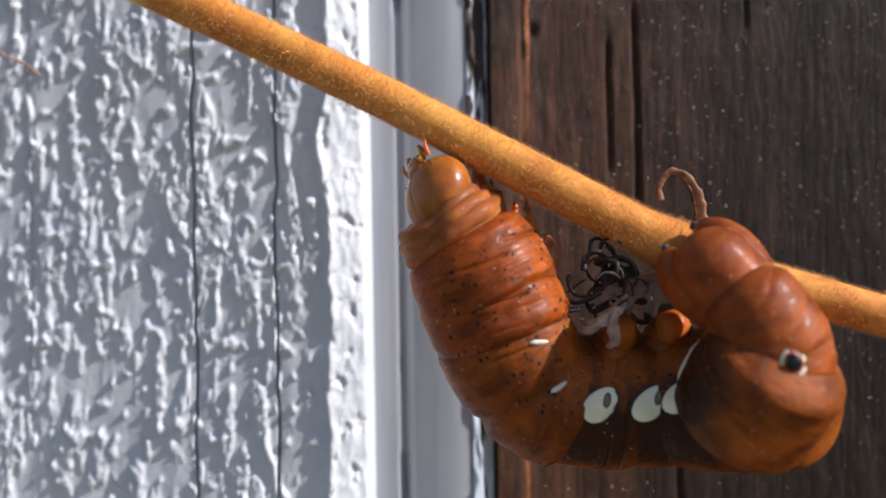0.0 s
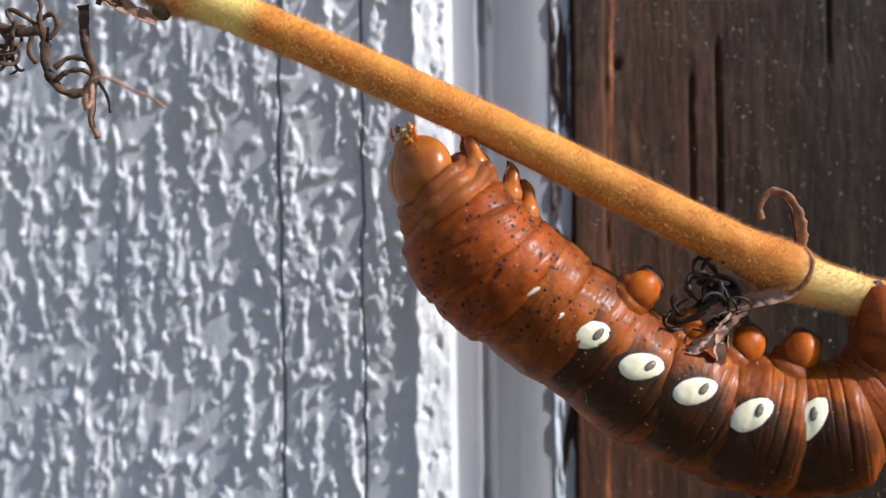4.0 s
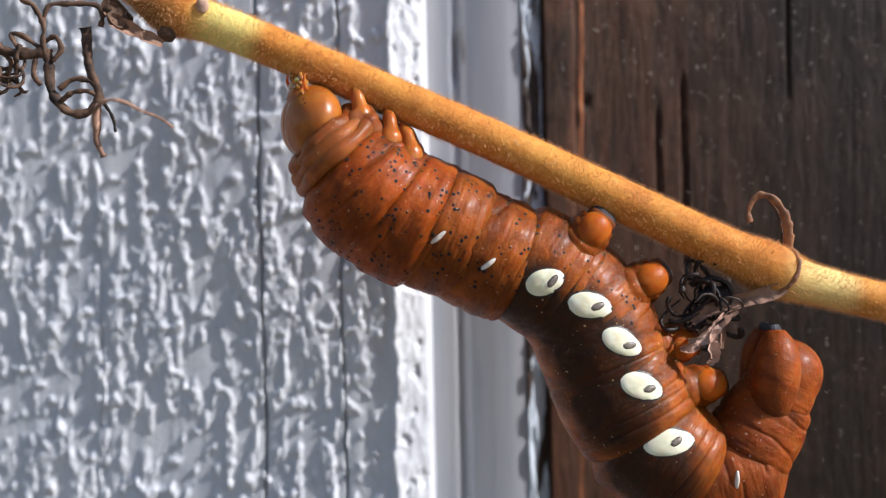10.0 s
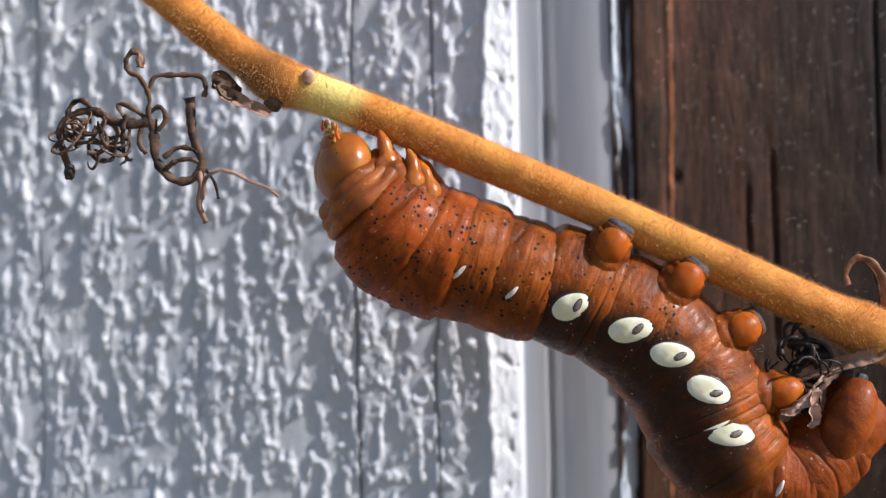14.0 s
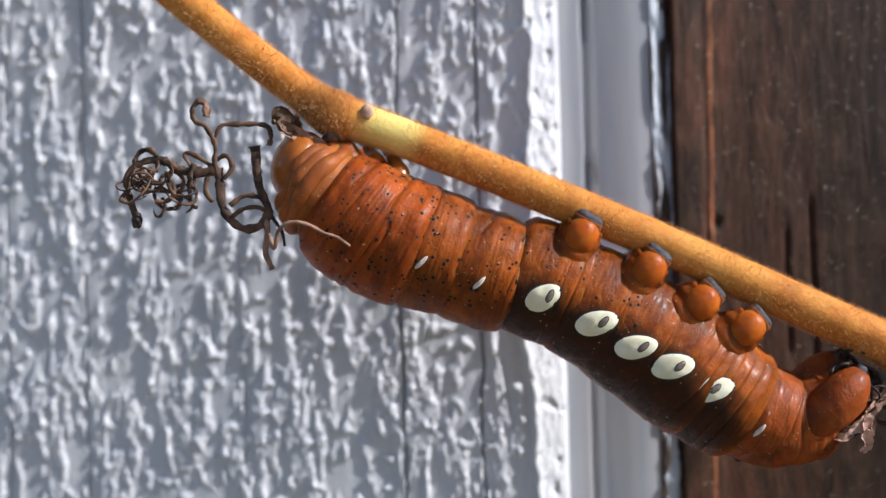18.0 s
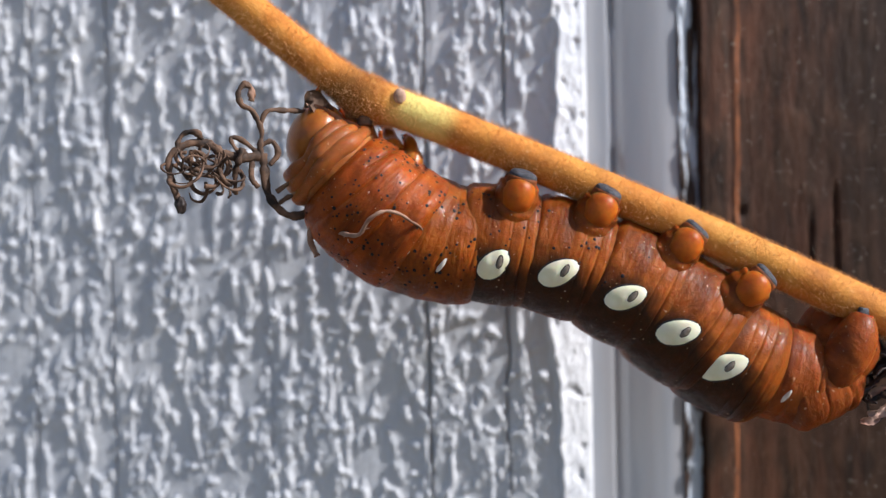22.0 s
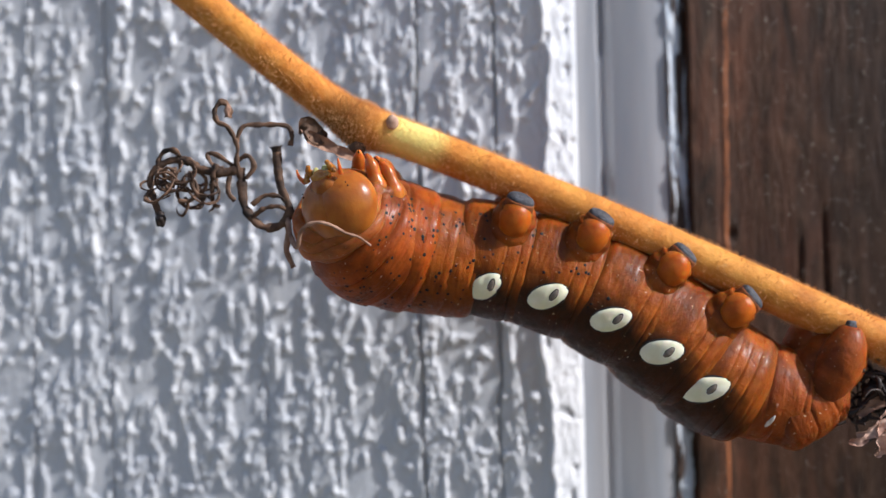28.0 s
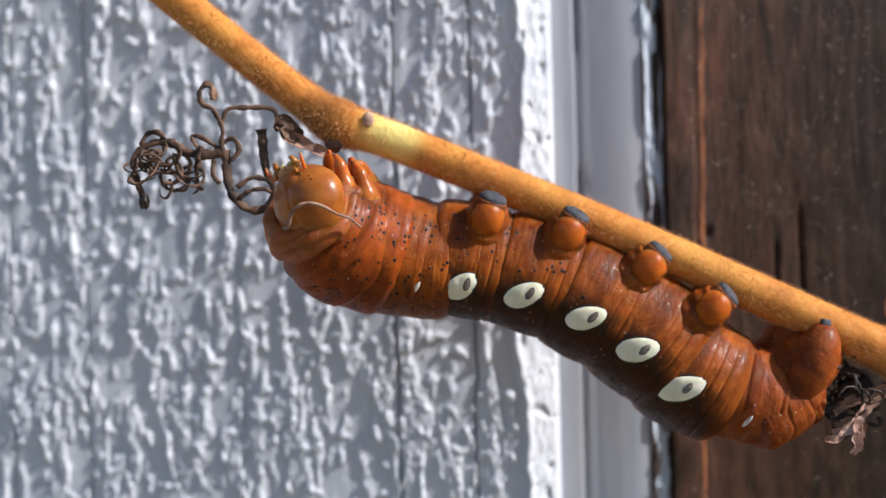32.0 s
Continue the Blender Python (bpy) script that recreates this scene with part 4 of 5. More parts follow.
for side in (-1, 1):
    tube("clasper", [(-6.0, side * 1.8, -0.4), (-3.0, side * 2.8, 0.8), (0.2, side * 3.2, 2.0), (2.8, side * 3.0, 3.2), (5.2, side * 2.4, 4.4)], lambda s: 0.001 * (2.0 + 1.15 * math.sin(math.pi * min(1, 0.1 + 0.8 * s)) - 1.1 * s ** 7), M_TAIL, ring["A10"], "broad fleshy red-brown tail clasper", sides=24, per=6)
    tube("clasper_pad", [(4.5, side * 2.4, 4.0), (5.2, side * 2.3, 4.5), (5.8, side * 2.1, 4.9)], lambda s: 0.001 * (1.0 - 0.3 * s * s), M_PAD, ring["A10"], "slate-grey comb-like gripping pad of the clasper", sides=22, per=4, flat=0.7)
for x, r, thick in ((-3.4, 4.9, 1.15), (-2.2, 5.7, 1.1), (-0.9, 6.2, 1.1)):
    turnpts = [(x + 0.30 * math.sin(3 * w + r), -r * 1.06 * math.cos(w), r * math.sin(w)) for w in [2 * math.pi * k / 24 + 2.5 for k in range(25)]]
    tube("neck_fold", turnpts, lambda s: 0.001 * thick * (1 + 0.14 * math.sin(s * 25.13 + r) + 0.1 * math.sin(s * 43.98 + x)), M_NECK, ring["T1"], "pale soft fold of the neck", sides=20, per=4)
# the single false eye on the back of the eighth ring
oval("A8", "false_eye_rim", M_EYE, 1.75, 1.75, 0, 0.6, 0, 0.20, -math.pi / 2, "pale ring of the false eye")
oval("A8", "false_eye_ring", M_RED, 1.45, 1.45, 0, 0.6, 0, 0.34, -math.pi / 2, "rust-red ring of the false eye")
oval("A8", "false_eye", M_BUTTON, 1.05, 1.05, 0, 0.6, 0, 0.85, -math.pi / 2, "glossy black false eye")

# head: two smooth lobes, the mouth towards the belly side
verts, faces = [], []
for i in range(49):
    for j in range(96):
        th, ph = math.pi * i / 48, 2 * math.pi * j / 96
        d = Vector((math.cos(th), math.sin(th) * math.cos(ph), math.sin(th) * math.sin(ph)))
        r = 4.2 * (1 - 0.025 * math.exp(-(d.y / 0.05) ** 2) * max(0, -d.x + 0.2)) * (1 - 0.10 * max(0, d.z) ** 2)
        verts.append(Vector((d.x * 0.90, d.y * 1.30, d.z * 1.24)) * r * 0.001)
for i in range(48):
    for j in range(96):
        k = (j + 1) % 96
        faces.append((i * 96 + j, i * 96 + k, (i + 1) * 96 + k, (i + 1) * 96 + j))
ring["H"] = surface("head", verts, faces, M_HEAD, caterpillar, "smooth amber two-lobed head")
knob("face_plate", (-2.6, 0, 2.5), 1.9, M_HEAD, ring["H"], "amber face plate", (0.55, 1.0, 1.05), 0.12, 16)
knob("labrum", (-2.9, 0, 3.9), 1.15, M_MOUTH, ring["H"], "yellow upper lip", (0.7, 1.2, 0.7), 0.2, 16)
wet = random.Random(23)
for k in range(16):
    knob("wet_bead", (-3.0 + wet.uniform(-0.2, 0.9), wet.uniform(-2.9, 2.9), 3.6 + wet.uniform(-0.9, 1.2)), wet.uniform(0.25, 0.48), M_MOUTH, ring["H"], "wet yellow-green mouthpart", (1, 1, 1), 0.5, 10)
for side in (-1, 1):
    knob("mandible", (-2.6, side * 0.70, 4.5), 0.62, M_JAW, ring["H"], "pale green-yellow jaw", (0.8, 0.8, 1.1), 0.2)
    tube("palp", [(-2.2, side * 1.6, 4.4), (-2.9, side * 1.7, 5.0), (-3.1, side * 1.4, 5.6)], thin(0.00055, 0.00028), M_MOUTH, ring["H"], "wet yellow palp")
    tube("antenna", [(-2.4, side * 2.8, 3.6), (-3.0, side * 3.2, 4.5), (-3.1, side * 3.3, 5.5)], thin(0.00034, 0.00012), M_LEG, ring["H"], "short amber antenna")
    for k in range(5):
        knob("eyelet", (-2.75 + 0.22 * k, side * (3.45 + 0.10 * k), 2.3 - 0.45 * k), 0.11, M_DOT, ring["H"], "tiny dark eyelet", rings=6)


# ---------------------------------------------------------------- what moves
def at(x, y, z, tilt, roll=0, turn=0):
    return pose(x * 0.001, y * 0.001, z * 0.001, roll, tilt, turn)


def motions():
    sway = [
        (0, pose(-0.0433, -0.0250, 1.2374, 0, 1.50, 0)), (0.5, pose(-0.0429, -0.0250, 1.2383, 0, 1.50, 0)), (1, pose(-0.0437, -0.0250, 1.2375, 0, 1.50, 0)),
        (1.5, pose(-0.0431, -0.0250, 1.2384, 0, 1.50, 0)), (2, pose(-0.0439, -0.0250, 1.2384, 0, 1.50, 0)), (2.5, pose(-0.0447, -0.0250, 1.2386, 0, 1.50, 0)),
        (4.5, pose(-0.0436, -0.0250, 1.2397, 0, -0.35, 0)), (5, pose(-0.0435, -0.0250, 1.2408, 0, 0.08, 0)), (5.5, pose(-0.0435, -0.0250, 1.2408, 0, -0.07, 0)),
        (6, pose(-0.0434, -0.0250, 1.2412, 0, -0.00, 0)), (6.5, pose(-0.0433, -0.0250, 1.2413, 0, -0.05, 0)), (7, pose(-0.0432, -0.0250, 1.2412, 0, -0.24, 0)),
        (7.5, pose(-0.0429, -0.0250, 1.2411, 0, -0.43, 0)), (8, pose(-0.0426, -0.0250, 1.2415, 0, -0.34, 0)), (8.5, pose(-0.0411, -0.0250, 1.2429, 0, -0.61, 0)),
        (9, pose(-0.0412, -0.0250, 1.2425, 0, -0.99, 0)), (9.5, pose(-0.0414, -0.0250, 1.2423, 0, -1.24, 0)), (10, pose(-0.0414, -0.0250, 1.2424, 0, -1.07, 0)),
        (10.5, pose(-0.0414, -0.0250, 1.2432, 0, -0.76, 0)), (11, pose(-0.0415, -0.0250, 1.2432, 0, -0.77, 0)), (11.5, pose(-0.0417, -0.0250, 1.2437, 0, -0.61, 0)),
        (12, pose(-0.0420, -0.0250, 1.2438, 0, -0.74, 0)), (12.5, pose(-0.0424, -0.0250, 1.2435, 0, -0.91, 0)), (13, pose(-0.0419, -0.0250, 1.2446, 0, -0.84, 0)),
        (13.5, pose(-0.0420, -0.0250, 1.2448, 0, -1.16, 0)), (15.5, pose(-0.0425, -0.0250, 1.2455, 0, -1.37, 0)), (16, pose(-0.0425, -0.0250, 1.2458, 0, -1.37, 0)),
        (16.5, pose(-0.0424, -0.0250, 1.2461, 0, -1.37, 0)), (17, pose(-0.0419, -0.0250, 1.2474, 0, -1.52, 0)), (17.5, pose(-0.0425, -0.0250, 1.2474, 0, -1.52, 0)),
        (18, pose(-0.0421, -0.0250, 1.2477, 0, -1.52, 0)), (18.5, pose(-0.0419, -0.0250, 1.2479, 0, -1.52, 0)), (19, pose(-0.0416, -0.0250, 1.2484, 0, -1.52, 0)),
        (19.5, pose(-0.0420, -0.0250, 1.2482, 0, -1.52, 0)), (20, pose(-0.0423, -0.0250, 1.2481, 0, -1.52, 0)), (20.5, pose(-0.0426, -0.0250, 1.2481, 0, -1.52, 0)),
        (21, pose(-0.0421, -0.0250, 1.2485, 0, -1.52, 0)), (21.5, pose(-0.0427, -0.0250, 1.2480, 0, -1.52, 0)), (22, pose(-0.0422, -0.0250, 1.2489, 0, -1.52, 0)),
        (22.5, pose(-0.0421, -0.0250, 1.2490, 0, -1.52, 0)), (23, pose(-0.0421, -0.0250, 1.2490, 0, -1.52, 0)), (23.5, pose(-0.0421, -0.0250, 1.2490, 0, -1.52, 0)),
        (24, pose(-0.0421, -0.0250, 1.2489, 0, -1.52, 0)), (24.5, pose(-0.0422, -0.0250, 1.2489, 0, -1.52, 0)), (25, pose(-0.0421, -0.0250, 1.2491, 0, -1.52, 0)),
        (25.5, pose(-0.0421, -0.0250, 1.2489, 0, -1.52, 0)), (27.5, pose(-0.0418, -0.0250, 1.2490, 0, -1.52, 0)), (28, pose(-0.0419, -0.0250, 1.2489, 0, -1.52, 0)),
        (28.5, pose(-0.0417, -0.0250, 1.2489, 0, -1.52, 0)), (29, pose(-0.0416, -0.0250, 1.2489, 0, -1.52, 0)), (29.5, pose(-0.0416, -0.0250, 1.2489, 0, -1.52, 0)),
        (30, pose(-0.0415, -0.0250, 1.2489, 0, -1.52, 0)), (30.5, pose(-0.0414, -0.0250, 1.2489, 0, -1.52, 0)), (31, pose(-0.0414, -0.0250, 1.2489, 0, -1.52, 0)),
        (31.5, pose(-0.0413, -0.0250, 1.2489, 0, -1.52, 0)), (32, pose(-0.0411, -0.0250, 1.2490, 0, -1.52, 0)),
    ]
    walk(twig, sway)
    walk(caterpillar, sway)
    hang = [
        (0, -15.5, -4.1, 0), (2.5, -15.3, -4.1, 0), (4.5, -14.4, -3.0, 0), (5, -14.8, -3.2, 0), (6, -15.3, -3.8, 0), (7, -14.2, -3.2, 0),
        (8, -14.1, -2.9, 0), (10, -15.0, -3.0, 0), (11, -13.2, -2.4, 0), (12, -14.1, -2.5, 0), (13, -14.1, -2.8, 0), (13.5, -14.8, -3.0, 0),
        (15.5, -18.0, -2.0, 0), (16, -18.2, -2.1, 0), (17, -15.4, -2.6, 0), (18, -15.1, -4.7, 0), (20, -13.3, -4.4, 20), (21, -12.4, -4.9, 22),
        (22, -13.6, -5.2, 25), (23, -13.9, -6.5, 32), (25, -13.8, -5.5, 30), (28, -15.9, -3.4, 0), (32, -14.6, -1.4, 4),
    ]
    walk(spray, [(t, at(x, -1.5, z, 0, 0, w)) for t, x, z, w in hang])
    walk(ring["H"], [
        (0, at(43.9, -1, -29.8, 7.7, -27.1, 25)), (1, at(37.7, -1, -29.3, 13.1, -13.4, 45)), (2, at(33.4, -1, -26.1, 7, -2.7, 30)), (2.5, at(33.4, -1, -25.4, 7.2, -6.2, 29.8)),
        (4.5, at(26.3, -1, -22.6, 8.4, 0.1, 29.1)), (5, at(25.3, -1, -21.2, 8.2, 1.7, 28.9)), (6, at(24.8, -1, -20.7, 8.4, 1.5, 28.6)), (7, at(23.2, -1, -20.3, 8.6, 0.5, 28.2)),
        (8, at(16, -1, -16.2, 8.1, 7.4, 27.9)), (9, at(14.9, -1, -16.3, 8.9, 5.3, 27.5)), (10, at(13.9, -1, -15.2, 8.9, 6.4, 27.1)), (11, at(12.4, -1, -15.2, 8.5, 7.1, 26.8)),
        (12, at(8.8, -1, -13.4, 8.6, 9.7, 26.4)), (13, at(7.2, -1, -13.3, 8.8, 12.4, 26.1)), (13.5, at(4.5, -1, -12.6, 8.7, 13.2, 25.9)), (15.5, at(4.9, -1, -11.7, 9.5, 10.2, 25.2)),
        (16, at(2.4, -1, -10.9, 9.5, 10.6, 25)), (17, at(-1.9, 0, -9.8, 21.1, 11.1, 15)), (18, at(-9.4, 1, -6.7, 27.5, -10, 0)), (19, at(-6.2, 6, 2.6, 52.1, -10, -32.3)),
        (20, at(-3.4, 7, 5.1, 54.7, -10, -40)), (21, at(-9.5, 4, -1.9, 39.8, -10, -20)), (22, at(-11.5, 1, -5, 33.1, -10, 5)), (23, at(-7.5, -11.1, -12.3, -8, 6, 72)),
        (25, at(-6.2, -11.4, -12.6, -10, 6, 82)), (28, at(-6.6, -10, -11.8, -4, -10, 62)), (32, at(-7.3, -9.6, -11.6, -2, -14, 54)),
    ])
    walk(ring["T1"], [
        (0, at(46.3, 0, -34.9, 50.6, -27.1, 10)), (1, at(41.9, 0, -33.6, 39.9, -13.4, 25)), (2, at(36.8, 0, -31, 46.5, -2.7, 10)), (2.5, at(36.7, 0, -30, 47.6, -6.2, 10)),
        (4.5, at(30.7, 0, -27.3, 45.7, 0.1, 10)), (5, at(29.5, 0, -26, 46.9, 1.7, 10)), (6, at(28.9, 0, -25.5, 47.3, 1.5, 10)), (7, at(27.3, 0, -25.1, 47.6, 0.5, 10)),
        (8, at(20, 0, -21.4, 44.2, 7.4, 10)), (9, at(18.6, 0, -21.2, 45.8, 5.3, 10)), (10, at(17.7, 0, -20.1, 45.2, 6.4, 10)), (11, at(16, 0, -19.8, 44.4, 7.1, 10)),
        (12, at(12.2, 0, -18, 45.5, 9.7, 10)), (13, at(10.6, 0, -18.1, 46, 12.4, 10)), (13.5, at(8.1, 0, -17.2, 43.9, 13.2, 10)), (15.5, at(8, 0, -16.8, 47.7, 10.2, 10)),
        (16, at(5.5, 0, -16, 47.2, 10.6, 10)), (17, at(1.2, 0, -14.2, 43.2, 11.1, 5)), (18, at(-6, 0, -10.9, 38.4, -25, -5)), (19, at(-7.9, 4, -3.2, 73.2, -25, -27.3)),
        (20, at(-5.2, 5, -1.8, 76.9, -25, -35)), (21, at(-8.5, 3, -7, 55.8, -25, -15)), (22, at(-8.9, 0, -9.7, 46.3, -25, 5)), (23, at(-6.8, -5, -13.4, 31.6, 26.4, 55)),
        (25, at(-5.9, -5, -14.4, 41.3, 22.4, 60)), (28, at(-6.2, -5, -13.9, 40.3, 23.5, 52)), (32, at(-6.9, -5, -14.2, 38.6, 26.3, 50)),
    ])
    walk(ring["T2"], [
        (0, at(49.3, 0.5, -39, 60, -27.1, 0)), (1, at(45.5, 0.5, -37.8, 50.7, -13.4, 10)), (2, at(39.5, 0.5, -34.8, 54.3, -2.7, 0)), (2.5, at(39.2, 0.5, -34.1, 55.3, -6.2, 0.2)),
        (4.5, at(33, 0.5, -31.6, 55.3, 0.1, 0.9)), (5, at(31.9, 0.5, -30.6, 55.2, 1.7, 1.1)), (6, at(31.1, 0.5, -29.9, 55, 1.5, 1.4)), (7, at(29.6, 0.5, -29.5, 54.9, 0.5, 1.8)),
        (8, at(23.2, 0.5, -25.5, 44.1, 7.4, 2.1)), (9, at(21.5, 0.5, -25.3, 42.9, 5.3, 2.5)), (10, at(20.6, 0.5, -24.2, 44, 6.4, 2.9)), (11, at(19, 0.5, -23.9, 44.2, 7.1, 3.2)),
        (12, at(14.9, 0.5, -21.7, 43.1, 9.7, 3.6)), (13, at(13.5, 0.5, -22, 42.8, 12.4, 3.9)), (13.5, at(11, 0.5, -20.8, 40, 13.2, 4.1)), (15.5, at(11, 0.5, -20.7, 41.5, 10.2, 4.8)),
        (16, at(8.6, 0.5, -19.9, 41, 10.6, 5)), (17, at(4.4, 0.5, -17.6, 41.6, 11.1, 0)), (18, at(-2, 0.5, -14.3, 35, -25, 0)), (19, at(-5.5, 2.5, -8, 55.6, -25, -16.2)),
        (20, at(-3.6, 2.5, -8.3, 68.2, -25, -20)), (21, at(-5.3, 1.5, -11.3, 48.9, -25, -10)), (22, at(-5.2, 0.5, -13.8, 44.7, -25, 0)), (23, at(-4.1, -2, -14.9, 26.5, 26.4, 35)),
        (25, at(-3.4, -2, -16.3, 27.4, 22.4, 40)), (28, at(-3.7, -2, -15.9, 28.3, 23.5, 36)), (32, at(-4.2, -2, -16.3, 29.7, 26.3, 35)),
    ])
    walk(ring["T3"], [
        (0, at(51.2, 1.3, -43.2, 67.3, -27.1, 0)), (1, at(48.6, 1.3, -41.9, 53, -13.4, 0)), (2, at(42.3, 1.3, -38.7, 54, -2.7, 0)), (2.5, at(42, 1.3, -37.6, 46.1, -6.2, 0)),
        (4.5, at(36.4, 1.3, -35.3, 41.3, 0.1, 0)), (5, at(35.1, 1.3, -34.1, 37.3, 1.7, 0)), (6, at(34.6, 1.3, -33.6, 37.9, 1.5, 0)), (7, at(33.2, 1.3, -33.2, 36.7, 0.5, 0)),
        (8, at(27.5, 1.3, -28.6, 29, 7.4, 0)), (9, at(26, 1.3, -28.2, 25.5, 5.3, 0)), (10, at(25.2, 1.3, -27.5, 29.1, 6.4, 0)), (11, at(23.5, 1.3, -27, 29.7, 7.1, 0)),
        (12, at(19.2, 1.3, -24.6, 28.6, 9.7, 0)), (13, at(18.3, 1.3, -25.1, 29.7, 12.4, 0)), (13.5, at(15.3, 1.3, -23.2, 23.3, 13.2, 0)), (15.5, at(15.5, 1.3, -23.5, 25.7, 10.2, 0)),
        (16, at(12.8, 1.3, -22.3, 24.5, 10.6, 0)), (17, at(8.3, 1.3, -20.3, 31.7, 11.1, 0)), (18, at(2.6, 1.3, -16.9, 26.3, -10, 0)), (19, at(-1.9, 1.3, -11.8, 45.5, -10, -5)),
        (20, at(-0.8, 1.3, -12.9, 54.3, -10, -5)), (21, at(-1.6, 1.3, -15, 43.7, -10, 0)), (22, at(-1.6, 1.3, -16.7, 38.2, -10, 0)), (23, at(-0.9, 0.3, -16.2, 26, 26.4, 15)),
        (25, at(-0.7, 0.3, -17, 16.8, 22.4, 18)), (28, at(-0.8, 0.3, -16.7, 18.8, 23.5, 15)), (32, at(-1.2, 0.3, -17.3, 20.8, 26.3, 15)),
    ])
    walk(ring["A1"], [
        (0, at(53.8, 2, -49.5, 56.6, -23.2, 0)), (1, at(51.2, 2, -45.4, 51.3, -12.4, 0)), (2, at(44.9, 2, -42.1, 48.4, -2.9, 0)), (2.5, at(45.4, 2, -40.8, 39.8, -6.4, 0)),
        (4.5, at(40.7, 2, -37.8, 29.8, 1.6, 0)), (5, at(39.9, 2, -36.5, 23.7, 2.9, 0)), (6, at(39.8, 2, -36.2, 25.1, 2.9, 0)), (7, at(38.1, 2, -35.4, 21.8, 2.3, 0)),
        (8, at(32.3, 2, -30.2, 18.3, 8.7, 0)), (9, at(31.9, 2, -30.1, 18.5, 7, 0)), (10, at(30.7, 2, -29.7, 23.3, 8.1, 0)), (11, at(28.9, 2, -29.3, 24.9, 8.8, 0)),
        (12, at(24.6, 2, -26.8, 21.1, 11.4, 0)), (13, at(23.9, 2, -27.5, 22.5, 14.3, 0)), (13.5, at(20.3, 2, -24.5, 16.4, 14.7, 0)), (15.5, at(21.1, 2, -25.6, 23.5, 12.1, 0)),
        (16, at(17.2, 2, -23.5, 19.4, 12.4, 0)), (17, at(12.3, 2, -22, 22.3, 12.8, 0)), (18, at(7.9, 2, -18.8, 19.8, 14.9, 0)), (19, at(2.6, 2, -15.9, 35.7, 19.3, 0)),
        (20, at(2.4, 2, -16.7, 42.3, 19.8, 0)), (21, at(2.1, 2, -18.4, 34.9, 21.8, 0)), (22, at(1.7, 2, -18.6, 23.5, 23, 0)), (23, at(4.5, 2, -18.7, 20.7, 27.2, 0)),
        (25, at(3.5, 2, -17.9, 11.8, 24.5, 0)), (28, at(3.7, 2, -18, 14.3, 25.5, 0)), (32, at(3, 2, -18.6, 14.6, 27.5, 0)),
    ])
    walk(ring["A2"], [
        (0, at(58.2, 2.4, -54.7, 28.8, -13.8, 0)), (1, at(54.6, 2.4, -49.4, 41.8, -8, 0)), (2, at(48.3, 2.4, -45.4, 36.7, -3.5, 0)), (2.5, at(49.5, 2.4, -44.1, 37.9, -8.7, 0)),
        (4.5, at(43.9, 2.4, -40.2, 30, 2.1, 0)), (5, at(43.6, 2.4, -38.2, 22.8, 3, 0)), (6, at(43.6, 2.4, -38.4, 23.1, 3.1, 0)), (7, at(41.9, 2.4, -37.4, 20.9, 3.1, 0)),
        (8, at(38.9, 2.4, -32.6, 19.3, 8.5, 0)), (9, at(38.5, 2.4, -33.2, 22.1, 7.8, 0)), (10, at(37.1, 2.4, -33.2, 26, 9.3, 0)), (11, at(34.9, 2.4, -32.7, 26.1, 10.7, 0)),
        (12, at(30, 2.4, -29.3, 18.2, 12.9, 0)), (13, at(28.9, 2.4, -30, 18.4, 16.7, 0)), (13.5, at(27.2, 2.4, -27.2, 17.8, 16.3, 0)), (15.5, at(27.7, 2.4, -28.8, 26.6, 15, 0)),
        (16, at(22.9, 2.4, -26.4, 19.8, 15.3, 0)), (17, at(17.7, 2.4, -24.7, 17, 15.3, 0)), (18, at(15.4, 2.4, -21.8, 18.8, 15.2, 0)), (19, at(8, 2.4, -19, 21.5, 17.4, 0)),
        (20, at(4.8, 2.4, -18.1, 20.5, 18.5, 0)), (21, at(5.3, 2.4, -20, 17.3, 20.4, 0)), (22, at(5.8, 2.4, -20.3, 9.3, 21, 0)), (23, at(7.2, 2.4, -19.7, 7.1, 28, 0)),
        (25, at(6.9, 2.4, -18.9, 8.5, 27.8, 0)), (28, at(7, 2.4, -19, 9.2, 28.2, 0)), (32, at(6.8, 2.4, -19.7, 8, 28.6, 0)),
    ])
